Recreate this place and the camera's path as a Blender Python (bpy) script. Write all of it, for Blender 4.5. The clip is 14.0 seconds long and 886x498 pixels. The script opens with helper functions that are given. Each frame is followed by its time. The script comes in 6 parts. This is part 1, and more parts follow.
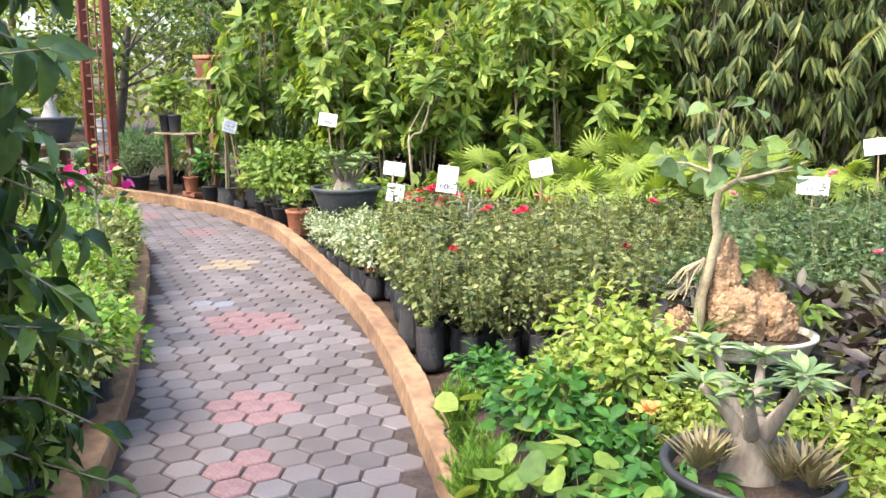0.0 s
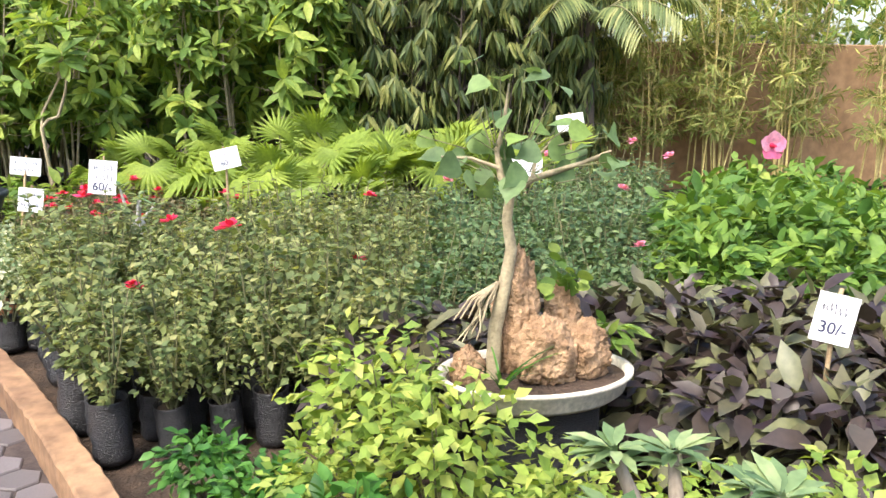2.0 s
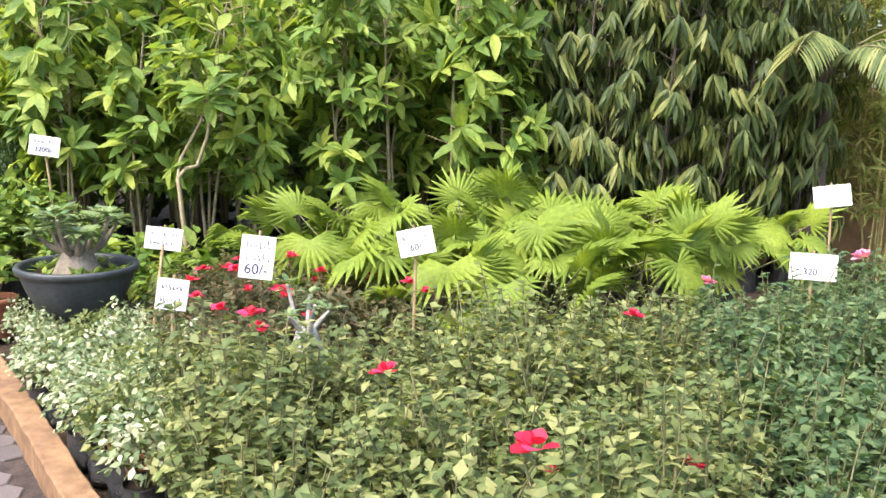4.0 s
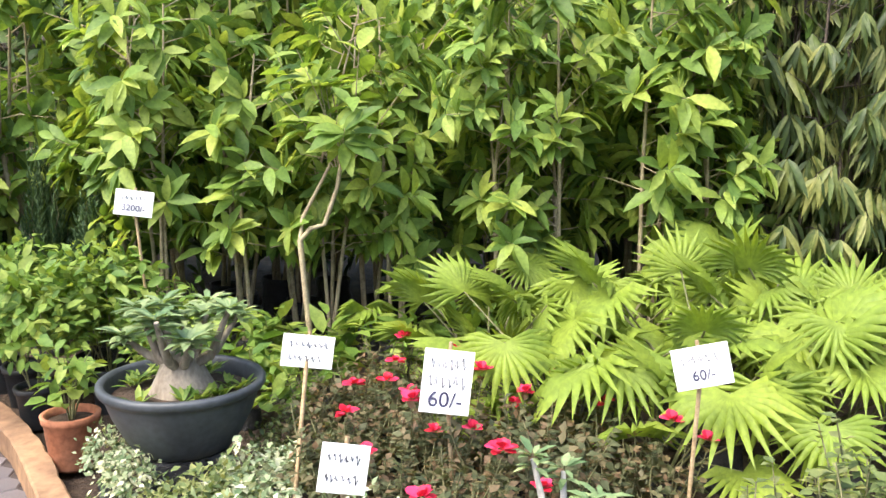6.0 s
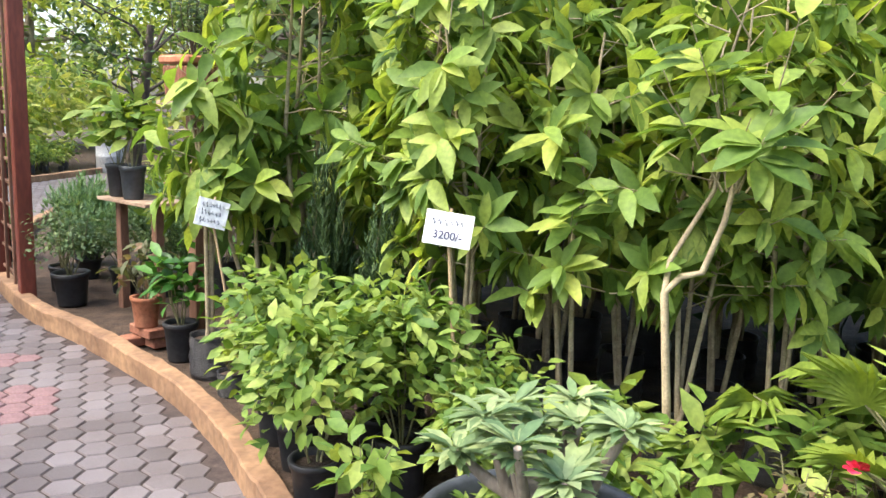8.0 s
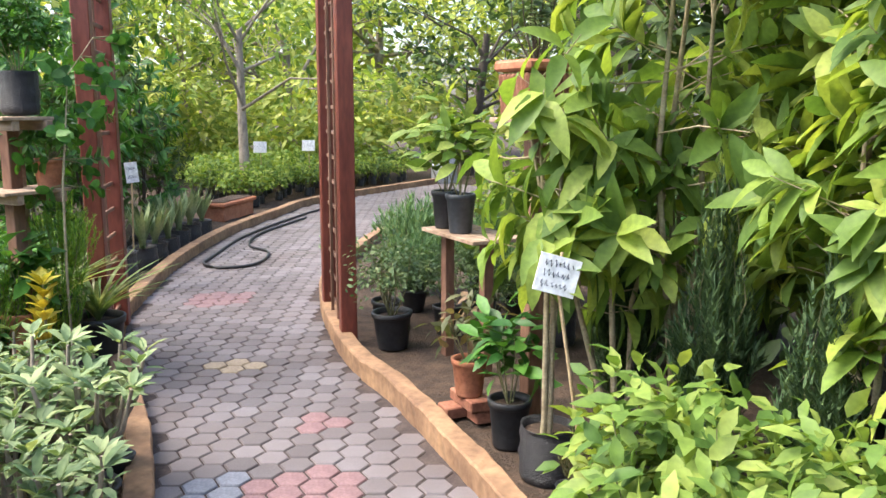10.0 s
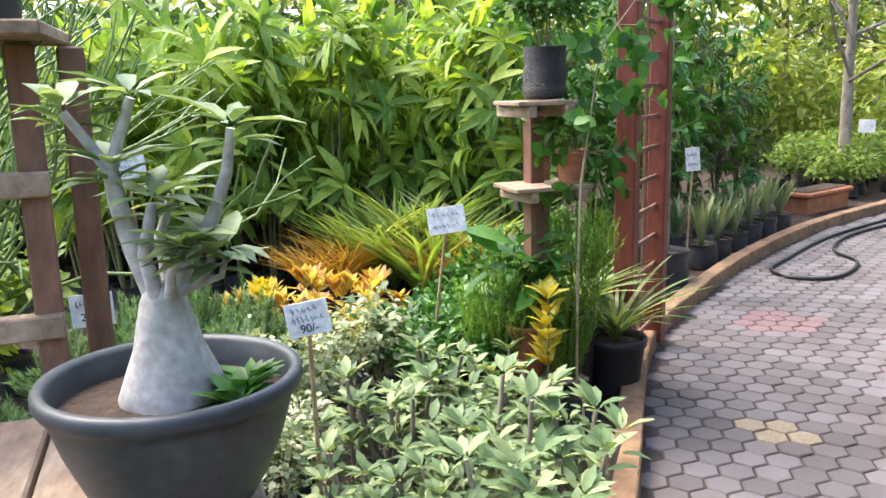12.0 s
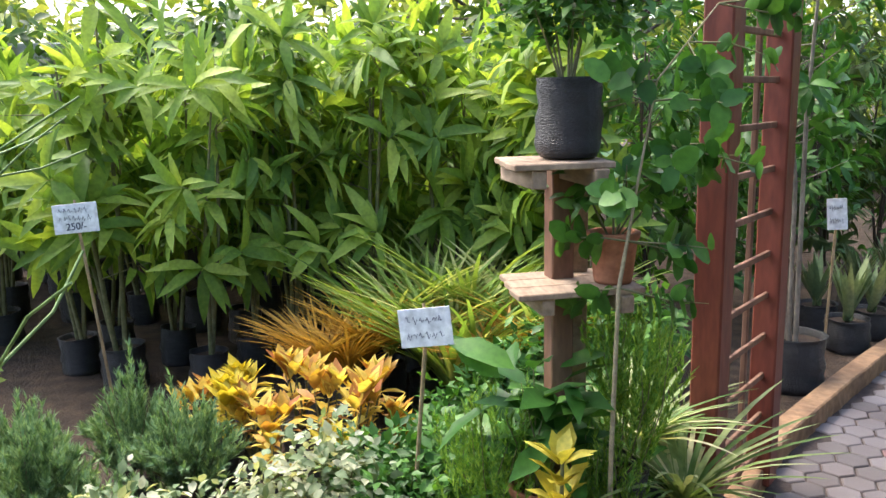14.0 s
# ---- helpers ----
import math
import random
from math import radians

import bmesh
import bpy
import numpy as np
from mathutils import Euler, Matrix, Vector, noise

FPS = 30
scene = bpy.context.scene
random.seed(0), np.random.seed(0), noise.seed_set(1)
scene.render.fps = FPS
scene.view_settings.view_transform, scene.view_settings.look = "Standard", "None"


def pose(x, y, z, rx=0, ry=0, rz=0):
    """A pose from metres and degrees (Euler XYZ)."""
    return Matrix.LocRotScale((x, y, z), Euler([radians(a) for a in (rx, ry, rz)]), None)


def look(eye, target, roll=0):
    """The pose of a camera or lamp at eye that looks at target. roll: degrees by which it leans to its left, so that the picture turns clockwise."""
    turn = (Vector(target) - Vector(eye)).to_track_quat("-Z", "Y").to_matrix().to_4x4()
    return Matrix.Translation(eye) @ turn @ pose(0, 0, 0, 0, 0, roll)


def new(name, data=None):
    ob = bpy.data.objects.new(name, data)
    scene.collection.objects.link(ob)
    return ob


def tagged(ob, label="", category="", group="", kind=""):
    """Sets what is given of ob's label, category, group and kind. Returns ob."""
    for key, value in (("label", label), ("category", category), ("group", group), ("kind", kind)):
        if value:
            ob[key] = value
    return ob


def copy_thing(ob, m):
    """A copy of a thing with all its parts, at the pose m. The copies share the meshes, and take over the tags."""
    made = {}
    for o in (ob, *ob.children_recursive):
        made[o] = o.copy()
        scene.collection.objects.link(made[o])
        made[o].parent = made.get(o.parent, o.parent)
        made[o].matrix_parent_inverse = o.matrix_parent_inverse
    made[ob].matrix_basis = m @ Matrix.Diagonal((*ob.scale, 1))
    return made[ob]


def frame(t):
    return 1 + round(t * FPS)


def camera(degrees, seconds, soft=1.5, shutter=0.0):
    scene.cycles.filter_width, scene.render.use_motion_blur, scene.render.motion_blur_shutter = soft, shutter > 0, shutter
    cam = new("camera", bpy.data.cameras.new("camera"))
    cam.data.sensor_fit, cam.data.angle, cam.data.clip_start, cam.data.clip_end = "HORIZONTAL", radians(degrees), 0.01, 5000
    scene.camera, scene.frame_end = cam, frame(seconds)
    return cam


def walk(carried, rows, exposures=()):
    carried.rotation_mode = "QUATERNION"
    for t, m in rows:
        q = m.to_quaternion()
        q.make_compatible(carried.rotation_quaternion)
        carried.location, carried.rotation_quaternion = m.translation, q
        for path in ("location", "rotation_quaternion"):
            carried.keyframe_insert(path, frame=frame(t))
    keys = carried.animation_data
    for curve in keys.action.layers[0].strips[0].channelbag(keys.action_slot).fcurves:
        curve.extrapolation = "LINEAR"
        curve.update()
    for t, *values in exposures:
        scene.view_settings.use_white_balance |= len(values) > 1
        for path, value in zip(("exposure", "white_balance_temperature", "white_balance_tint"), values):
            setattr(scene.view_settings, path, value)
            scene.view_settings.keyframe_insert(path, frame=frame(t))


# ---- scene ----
cam = camera(56.3, 14.0)
PATH = [
    (0, (0.527, 3.845, 1.257), (0.189, 5.783, 0.893), 0.3),
    (0.5, (0.491, 4.044, 1.241), (0.434, 6.008, 0.867), 0.2),
    (1, (0.457, 4.285, 1.234), (0.506, 6.249, 0.856), 0.1),
    (1.5, (0.365, 4.516, 1.234), (0.634, 6.458, 0.841), 0.5),
    (2, (0.288, 4.777, 1.24), (0.752, 6.678, 0.829), 0.3),
    (2.5, (0.268, 5.134, 1.245), (0.81, 7.012, 0.823), 1.6),
    (3, (0.124, 5.493, 1.271), (0.663, 7.378, 0.879), 2.5),
    (3.5, (-0.045, 5.827, 1.33), (0.387, 7.743, 0.953), 2.4),
    (4, (-0.137, 6.161, 1.383), (0.112, 8.113, 1.026), 1.8),
    (4.2, (-0.2, 6.296, 1.401), (0.036, 8.249, 1.045), 2.2),
    (6.3, (-0.716, 7.669, 1.449), (-0.662, 9.644, 1.135), 0.9),
    (6.5, (-0.765, 7.76, 1.433), (-0.753, 9.735, 1.117), 1.1),
    (7, (-0.916, 8.048, 1.44), (-1.128, 10.008, 1.104), 1.0),
    (7.2, (-0.984, 8.171, 1.432), (-1.254, 10.123, 1.094), 1.4),
    (9.3, (-1.694, 9.258, 1.483), (-2.479, 11.067, 1.153), 0.5),
    (9.5, (-1.761, 9.355, 1.489), (-2.618, 11.129, 1.147), 0.3),
    (10, (-1.905, 9.644, 1.489), (-3.054, 11.246, 1.152), 0.1),
    (10.5, (-2.081, 9.868, 1.466), (-3.461, 11.272, 1.116), -0.1),
    (11, (-2.286, 10.027, 1.461), (-3.93, 11.108, 1.103), -1.0),
    (11.5, (-2.478, 10.27, 1.496), (-4.306, 10.993, 1.13), -1.9),
    (12, (-2.683, 10.49, 1.507), (-4.585, 10.977, 1.123), -1.4),
    (12.5, (-2.95, 10.663, 1.521), (-4.884, 10.984, 1.127), -1.1),
    (13, (-3.18, 10.929, 1.557), (-5.131, 11.111, 1.155), -1.3),
    (13.5, (-3.444, 11.125, 1.574), (-5.406, 11.191, 1.193), -1.2),
    (14, (-3.78, 11.303, 1.62), (-5.741, 11.443, 1.256), -1.1),
]
walk(cam, [(t, look(eye, target, roll)) for t, eye, target, roll in PATH],
     [(0, 2.17), (1.5, 1.92), (3, 2.02), (4.2, 2.02), (6.5, 2.1), (9.5, 2.15), (11.5, 2.36), (13, 2.26), (14, 2.12)])

# ---- light ----
SUN_EL, SUN_AZ = 58.0, 228.0
world = bpy.data.worlds.new("sky")
scene.world = world
world.use_nodes = True
wn = world.node_tree
sky = wn.nodes.new("ShaderNodeTexSky")
sky.sky_type = "NISHITA"
sky.sun_disc = False
sky.sun_elevation = radians(SUN_EL)
sky.sun_rotation = radians(SUN_AZ)
sky.dust_density = 4.0
sky.air_density = 1.0
wn.nodes["Background"].inputs["Strength"].default_value = 0.15
wn.links.new(sky.outputs["Color"], wn.nodes["Background"].inputs["Color"])
sun = new("sun", bpy.data.lights.new("sun", "SUN"))
sun.data.energy, sun.data.angle, sun.data.color = 1.35, radians(35), (1.0, 0.95, 0.86)
az, el = radians(SUN_AZ), radians(SUN_EL)
sun_way = Vector((math.sin(az) * math.cos(el), math.cos(az) * math.cos(el), math.sin(el)))
sun.matrix_basis = look(sun_way * 30, (0, 0, 0))


# ---- materials ----
def material(name, rough=0.6, metal=0.0, spec=0.5):
    m = bpy.data.materials.new(name)
    m.use_nodes = True
    b = m.node_tree.nodes["Principled BSDF"]
    b.inputs["Roughness"].default_value, b.inputs["Metallic"].default_value = rough, metal
    b.inputs["Specular IOR Level"].default_value = spec
    return m, m.node_tree, b


def ramp(tree, fac, stops):
    r = tree.nodes.new("ShaderNodeValToRGB")
    e = r.color_ramp.elements
    while len(e) < len(stops):
        e.new(0.5)
    for k, (p, c) in zip(e, stops):
        k.position, k.color = p, (*c, 1)
    tree.links.new(fac, r.inputs["Fac"])
    return r.outputs["Color"]


def noise_tex(tree, scale, detail=4.0, kind="Object", stretch=None):
    c = tree.nodes.new("ShaderNodeTexCoord")
    n = tree.nodes.new("ShaderNodeTexNoise")
    n.inputs["Scale"].default_value, n.inputs["Detail"].default_value = scale, detail
    src = c.outputs[kind]
    if stretch:
        mp = tree.nodes.new("ShaderNodeMapping")
        mp.inputs["Scale"].default_value = stretch
        tree.links.new(src, mp.inputs["Vector"])
        src = mp.outputs["Vector"]
    tree.links.new(src, n.inputs["Vector"])
    return n.outputs["Fac"]


def mixc(tree, fac, a, b, blend="MIX"):
    n = tree.nodes.new("ShaderNodeMix")
    n.data_type, n.blend_type = "RGBA", blend
    for sock, v in ((n.inputs[0], fac), (n.inputs[6], a), (n.inputs[7], b)):
        if isinstance(v, (int, float)):
            sock.default_value = v
        elif isinstance(v, tuple):
            sock.default_value = (*v, 1)
        else:
            tree.links.new(v, sock)
    return n.outputs[2]


def bump(tree, bsdf, fac, strength=0.4, dist=0.01):
    n = tree.nodes.new("ShaderNodeBump")
    n.inputs["Strength"].default_value, n.inputs["Distance"].default_value = strength, dist
    tree.links.new(fac, n.inputs["Height"])
    tree.links.new(n.outputs["Normal"], bsdf.inputs["Normal"])


def leaf_mat(name, dark, mid, light, rough=0.45, through_light=0.35, spec=0.35):
    """A leaf: its colour varies leaf by leaf, with faint mottling, and light shines through it."""
    dark, mid, light = [tuple(min(0.85, c * k) for c, k in zip(col, (1.26, 1.1, 1.25))) for col in (dark, mid, light)]
    m, tr, b = material(name, rough + 0.1, 0, spec * 0.8)
    g = tr.nodes.new("ShaderNodeNewGeometry")
    col = ramp(tr, g.outputs["Random Per Island"], [(0.0, dark), (0.5, mid), (1.0, light)])
    mott = ramp(tr, noise_tex(tr, 45, 3), [(0.3, (0.72, 0.74, 0.7)), (0.75, (1.15, 1.12, 1.05))])
    col = mixc(tr, 1.0, col, mott, "MULTIPLY")
    big = ramp(tr, noise_tex(tr, 2.2, 2), [(0.35, (0.8, 0.86, 0.85)), (0.7, (1.12, 1.08, 0.95))])
    col = mixc(tr, 1.0, col, big, "MULTIPLY")
    tr.links.new(col, b.inputs["Base Color"])
    tl = tr.nodes.new("ShaderNodeBsdfTranslucent")
    warm = mixc(tr, 1.0, col, (1.25, 1.2, 0.55), "MULTIPLY")
    tr.links.new(warm, tl.inputs["Color"])
    mx = tr.nodes.new("ShaderNodeMixShader")
    mx.inputs["Fac"].default_value = through_light
    out = tr.nodes["Material Output"]
    tr.links.new(b.outputs["BSDF"], mx.inputs[1])
    tr.links.new(tl.outputs["BSDF"], mx.inputs[2])
    tr.links.new(mx.outputs["Shader"], out.inputs["Surface"])
    return m


def grain_mat(name, a, b, scale, rough=0.7, bstr=0.4, bdist=0.01, stretch=None, detail=6.0, spec=0.35, fine=6.0):
    """Two noise scales between two colours, with relief."""
    m, tr, bs = material(name, rough, 0, spec)
    n1 = noise_tex(tr, scale, detail, stretch=stretch)
    n2 = noise_tex(tr, scale * fine, 5, stretch=stretch)
    c = ramp(tr, n1, [(0.3, a), (0.7, b)])
    c = mixc(tr, 1.0, c, ramp(tr, n2, [(0.3, (0.7, 0.7, 0.7)), (0.7, (1.15, 1.15, 1.15))]), "MULTIPLY")
    tr.links.new(c, bs.inputs["Base Color"])
    bump(tr, bs, n2, bstr, bdist)
    return m


M_SOIL = grain_mat("soil", (0.028, 0.019, 0.013), (0.08, 0.052, 0.035), 9, 0.95, 0.9, 0.02)
M_JOINT = grain_mat("joint", (0.03, 0.022, 0.02), (0.075, 0.055, 0.048), 14, 0.95, 0.5, 0.004)
M_KERB = grain_mat("ochre_kerb", (0.15, 0.085, 0.05), (0.33, 0.20, 0.11), 4, 0.85, 0.5, 0.008)
M_WALL = grain_mat("ochre_wall", (0.25, 0.145, 0.068), (0.35, 0.215, 0.11), 1.6, 0.9, 0.3, 0.006)
M_REDPOST = grain_mat("red_paint", (0.115, 0.026, 0.016), (0.19, 0.05, 0.032), 7, 0.5, 0.35, 0.004, stretch=(1, 1, 0.25))
M_WOOD = grain_mat("weathered_wood", (0.20, 0.13, 0.085), (0.42, 0.31, 0.22), 9, 0.85, 0.5, 0.004, stretch=(0.35, 1, 1))
M_DARKWOOD = grain_mat("stained_wood", (0.11, 0.05, 0.03), (0.24, 0.13, 0.085), 8, 0.7, 0.4, 0.004, stretch=(1, 1, 0.3))
M_STICK = grain_mat("stick", (0.28, 0.19, 0.10), (0.46, 0.34, 0.2), 20, 0.85, 0.4, 0.002)
M_BAG = grain_mat("black_polybag", (0.012, 0.012, 0.014), (0.03, 0.03, 0.034), 18, 0.38, 0.9, 0.012, stretch=(1, 1, 2.6), spec=0.5)
M_POT = grain_mat("grey_plastic", (0.028, 0.033, 0.038), (0.055, 0.062, 0.07), 7, 0.5, 0.15, 0.003, spec=0.45)
M_BLACKPOT = grain_mat("black_plastic", (0.016, 0.017, 0.019), (0.035, 0.035, 0.037), 8, 0.5, 0.15, 0.003)
M_TERRA = grain_mat("terracotta", (0.30, 0.11, 0.055), (0.42, 0.18, 0.10), 8, 0.85, 0.25, 0.003)
M_TRAY = grain_mat("cream_tray", (0.5, 0.44, 0.34), (0.66, 0.6, 0.5), 12, 0.7, 0.3, 0.003)
M_ROCK = grain_mat("tan_rock", (0.22, 0.125, 0.065), (0.52, 0.34, 0.2), 13, 0.95, 1.0, 0.02)
M_BARK = grain_mat("grey_bark", (0.16, 0.13, 0.10), (0.33, 0.28, 0.22), 14, 0.9, 0.6, 0.006, stretch=(1, 1, 0.4))
M_DARKBARK = grain_mat("dark_bark", (0.05, 0.04, 0.032), (0.12, 0.095, 0.075), 8, 0.95, 0.8, 0.02, stretch=(1, 1, 0.3))
M_PALEBARK = grain_mat("pale_bark", (0.28, 0.26, 0.24), (0.45, 0.425, 0.40), 9, 0.75, 0.35, 0.004)
M_STEM = grain_mat("green_stem", (0.10, 0.11, 0.045), (0.22, 0.2, 0.10), 20, 0.7, 0.3, 0.002)
M_TANSTEM = grain_mat("tan_stem", (0.24, 0.19, 0.115), (0.42, 0.35, 0.22), 18, 0.8, 0.4, 0.003)
M_CANE = grain_mat("bamboo_cane", (0.38, 0.30, 0.10), (0.58, 0.48, 0.2), 10, 0.5, 0.2, 0.002)
M_HOSE = grain_mat("rubber_hose", (0.012, 0.013, 0.016), (0.03, 0.03, 0.032), 10, 0.45, 0.1, 0.002)
M_CARD = grain_mat("white_card", (0.74, 0.74, 0.76), (0.83, 0.83, 0.83), 6, 0.6, 0.03, 0.001)
M_INK = grain_mat("dark_ink", (0.03, 0.03, 0.07), (0.06, 0.06, 0.12), 30, 0.6, 0.02, 0.001)
M_RUST = grain_mat("brick_red", (0.20, 0.075, 0.045), (0.32, 0.15, 0.09), 9, 0.9, 0.4, 0.004)
M_STONE = grain_mat("grey_plaster", (0.42, 0.41, 0.38), (0.58, 0.57, 0.54), 2, 0.9, 0.2, 0.004)
M_GALV = grain_mat("pale_metal", (0.3, 0.32, 0.33), (0.45, 0.46, 0.47), 6, 0.5, 0.1, 0.002)

L_ROSE = leaf_mat("rose_leaf", (0.06, 0.10, 0.034), (0.135, 0.195, 0.065), (0.29, 0.33, 0.13))
L_ROSE_DK = leaf_mat("dark_rose_leaf", (0.04, 0.09, 0.04), (0.085, 0.16, 0.066), (0.17, 0.25, 0.11))
L_BRONZE = leaf_mat("bronze_rose_leaf", (0.05, 0.07, 0.03), (0.10, 0.12, 0.055), (0.17, 0.12, 0.07))
L_BIG = leaf_mat("broad_leaf", (0.08, 0.165, 0.035), (0.165, 0.285, 0.055), (0.32, 0.43, 0.09), 0.42, 0.45)
L_MANGO = leaf_mat("mango_leaf", (0.09, 0.2, 0.035), (0.19, 0.35, 0.055), (0.37, 0.52, 0.1), 0.4, 0.48)
# Darker copy of mango_leaf: the shade is painted into the leaf colour.
L_MANGO_SHADED = leaf_mat("mango_leaf_shade", (0.028, 0.07, 0.02), (0.05, 0.12, 0.03), (0.10, 0.2, 0.045), 0.4, 0.35)
L_ASHOKA = leaf_mat("ashoka_leaf", (0.035, 0.065, 0.022), (0.085, 0.135, 0.04), (0.24, 0.28, 0.09), 0.36, 0.3)
L_PALM = leaf_mat("fan_palm", (0.04, 0.12, 0.02), (0.17, 0.29, 0.04), (0.40, 0.46, 0.09), 0.42, 0.42)
L_BAMBOO = leaf_mat("bamboo_leaf", (0.11, 0.16, 0.04), (0.2, 0.27, 0.07), (0.36, 0.38, 0.13), 0.5, 0.4)
L_YELLOW = leaf_mat("lime_leaf", (0.12, 0.22, 0.04), (0.22, 0.34, 0.06), (0.36, 0.44, 0.11), 0.45, 0.4)
L_SHRUB = leaf_mat("fresh_leaf", (0.07, 0.155, 0.03), (0.145, 0.255, 0.045), (0.26, 0.36, 0.08), 0.45, 0.4)
L_HIB = leaf_mat("hibiscus_leaf", (0.045, 0.12, 0.02), (0.095, 0.2, 0.032), (0.2, 0.32, 0.05), 0.42, 0.35)
L_PURPLE = leaf_mat("purple_leaf", (0.022, 0.014, 0.018), (0.055, 0.046, 0.036), (0.14, 0.165, 0.07), 0.32, 0.15, 0.5)
L_GREY = leaf_mat("adenium_leaf", (0.075, 0.15, 0.065), (0.16, 0.26, 0.115), (0.28, 0.38, 0.18), 0.42, 0.32)
L_VARIEG = leaf_mat("variegated_leaf", (0.09, 0.165, 0.075), (0.24, 0.33, 0.185), (0.54, 0.6, 0.44), 0.5, 0.3)
L_JUNIPER = leaf_mat("juniper", (0.08, 0.175, 0.085), (0.145, 0.275, 0.13), (0.23, 0.38, 0.19), 0.6, 0.3)
L_CYPRESS = leaf_mat("dark_cypress", (0.022, 0.055, 0.022), (0.045, 0.095, 0.036), (0.085, 0.15, 0.055), 0.6, 0.2)
L_FERN = leaf_mat("feathery_fern", (0.07, 0.2, 0.03), (0.15, 0.31, 0.045), (0.27, 0.44, 0.07), 0.5, 0.4)
L_CROTON = leaf_mat("yellow_croton", (0.34, 0.14, 0.05), (0.60, 0.48, 0.07), (0.66, 0.60, 0.15), 0.4, 0.3)
L_CROTON_Y = leaf_mat("bright_yellow_croton", (0.36, 0.34, 0.04), (0.58, 0.52, 0.05), (0.64, 0.62, 0.12), 0.4, 0.3)
L_ORANGE = leaf_mat("orange_strap", (0.30, 0.20, 0.04), (0.50, 0.32, 0.06), (0.62, 0.45, 0.10), 0.5, 0.3)
L_STRAP = leaf_mat("striped_strap", (0.12, 0.25, 0.04), (0.24, 0.37, 0.08), (0.50, 0.57, 0.24), 0.45, 0.35)
L_SPIDER = leaf_mat("spider_plant", (0.07, 0.16, 0.04), (0.2, 0.3, 0.11), (0.6, 0.62, 0.4), 0.45, 0.35)
L_COVER = leaf_mat("glossy_cover", (0.02, 0.085, 0.014), (0.045, 0.15, 0.025), (0.09, 0.24, 0.04), 0.35, 0.3)
L_ALOE = leaf_mat("aloe_leaf", (0.10, 0.18, 0.085), (0.17, 0.26, 0.12), (0.26, 0.35, 0.18), 0.4, 0.12)
L_SPIKE = leaf_mat("dry_spike", (0.13, 0.12, 0.065), (0.2, 0.19, 0.10), (0.30, 0.28, 0.16), 0.6, 0.1)
L_FICUS = leaf_mat("dark_ficus_leaf", (0.018, 0.05, 0.018), (0.045, 0.10, 0.03), (0.15, 0.27, 0.05), 0.3, 0.25, 0.55)
L_FAR = leaf_mat("far_leaf", (0.045, 0.10, 0.025), (0.10, 0.19, 0.04), (0.22, 0.33, 0.07), 0.5, 0.45)
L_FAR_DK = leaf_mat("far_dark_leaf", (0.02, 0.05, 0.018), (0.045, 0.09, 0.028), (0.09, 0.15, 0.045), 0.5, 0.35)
# Sunlight on the far bushes and trees is put into this leaf colour.
L_FAR_SUNLIT = leaf_mat("far_sunlit_leaf", (0.12, 0.22, 0.05), (0.25, 0.36, 0.08), (0.44, 0.52, 0.16), 0.5, 0.5)
L_PEEPAL = leaf_mat("heart_leaf", (0.09, 0.16, 0.07), (0.15, 0.25, 0.10), (0.24, 0.38, 0.09), 0.4, 0.4)
L_RED = leaf_mat("red_petal", (0.42, 0.012, 0.03), (0.58, 0.02, 0.06), (0.68, 0.05, 0.14), 0.5, 0.2)
L_PINK = leaf_mat("pink_petal", (0.55, 0.12, 0.26), (0.7, 0.24, 0.4), (0.75, 0.35, 0.48), 0.5, 0.3)
L_WHITE = leaf_mat("white_petal", (0.65, 0.63, 0.55), (0.75, 0.73, 0.68), (0.8, 0.8, 0.75), 0.5, 0.3)
L_APRICOT = leaf_mat("apricot_petal", (0.55, 0.22, 0.06), (0.66, 0.34, 0.1), (0.7, 0.42, 0.16), 0.5, 0.3)
L_MAGENTA = leaf_mat("magenta_bract", (0.35, 0.015, 0.2), (0.5, 0.03, 0.3), (0.58, 0.08, 0.36), 0.5, 0.3)


# ---- mesh makers ----
def mk(name, chunks, mat, parent=None, label="", smooth=True):
    """One mesh object out of (vertices, faces) chunks; the faces of a chunk all have the same number of corners."""
    vs, loops, totals, base = [], [], [], 0
    for v, f in chunks:
        v = np.asarray(v, dtype=np.float32).reshape(-1, 3)
        f = np.asarray(f, dtype=np.int32)
        if len(f) == 0:
            continue
        vs.append(v)
        loops.append((f + base).ravel())
        totals.append(np.full(len(f), f.shape[1], dtype=np.int32))
        base += len(v)
    v, lo, to = np.concatenate(vs), np.concatenate(loops), np.concatenate(totals)
    me = bpy.data.meshes.new(name)
    me.vertices.add(len(v))
    me.vertices.foreach_set("co", v.ravel())
    me.loops.add(len(lo))
    me.loops.foreach_set("vertex_index", lo)
    me.polygons.add(len(to))
    me.polygons.foreach_set("loop_start", np.concatenate(([0], np.cumsum(to)[:-1])).astype(np.int32))
    me.polygons.foreach_set("loop_total", to)
    me.polygons.foreach_set("use_smooth", np.full(len(to), smooth))
    me.update(calc_edges=True)
    me.validate()
    me.materials.append(mat)
    ob = new(name, me)
    if parent:
        ob.parent = parent
    if label:
        ob["label"] = label
    return ob


def part(name, bm, mat, parent=None, label="", smooth=False):
    me = bpy.data.meshes.new(name)
    bm.to_mesh(me)
    bm.free()
    if smooth:
        me.polygons.foreach_set("use_smooth", np.full(len(me.polygons), True))
    me.materials.append(mat)
    ob = new(name, me)
    if parent:
        ob.parent = parent
    if label:
        ob["label"] = label
    return ob


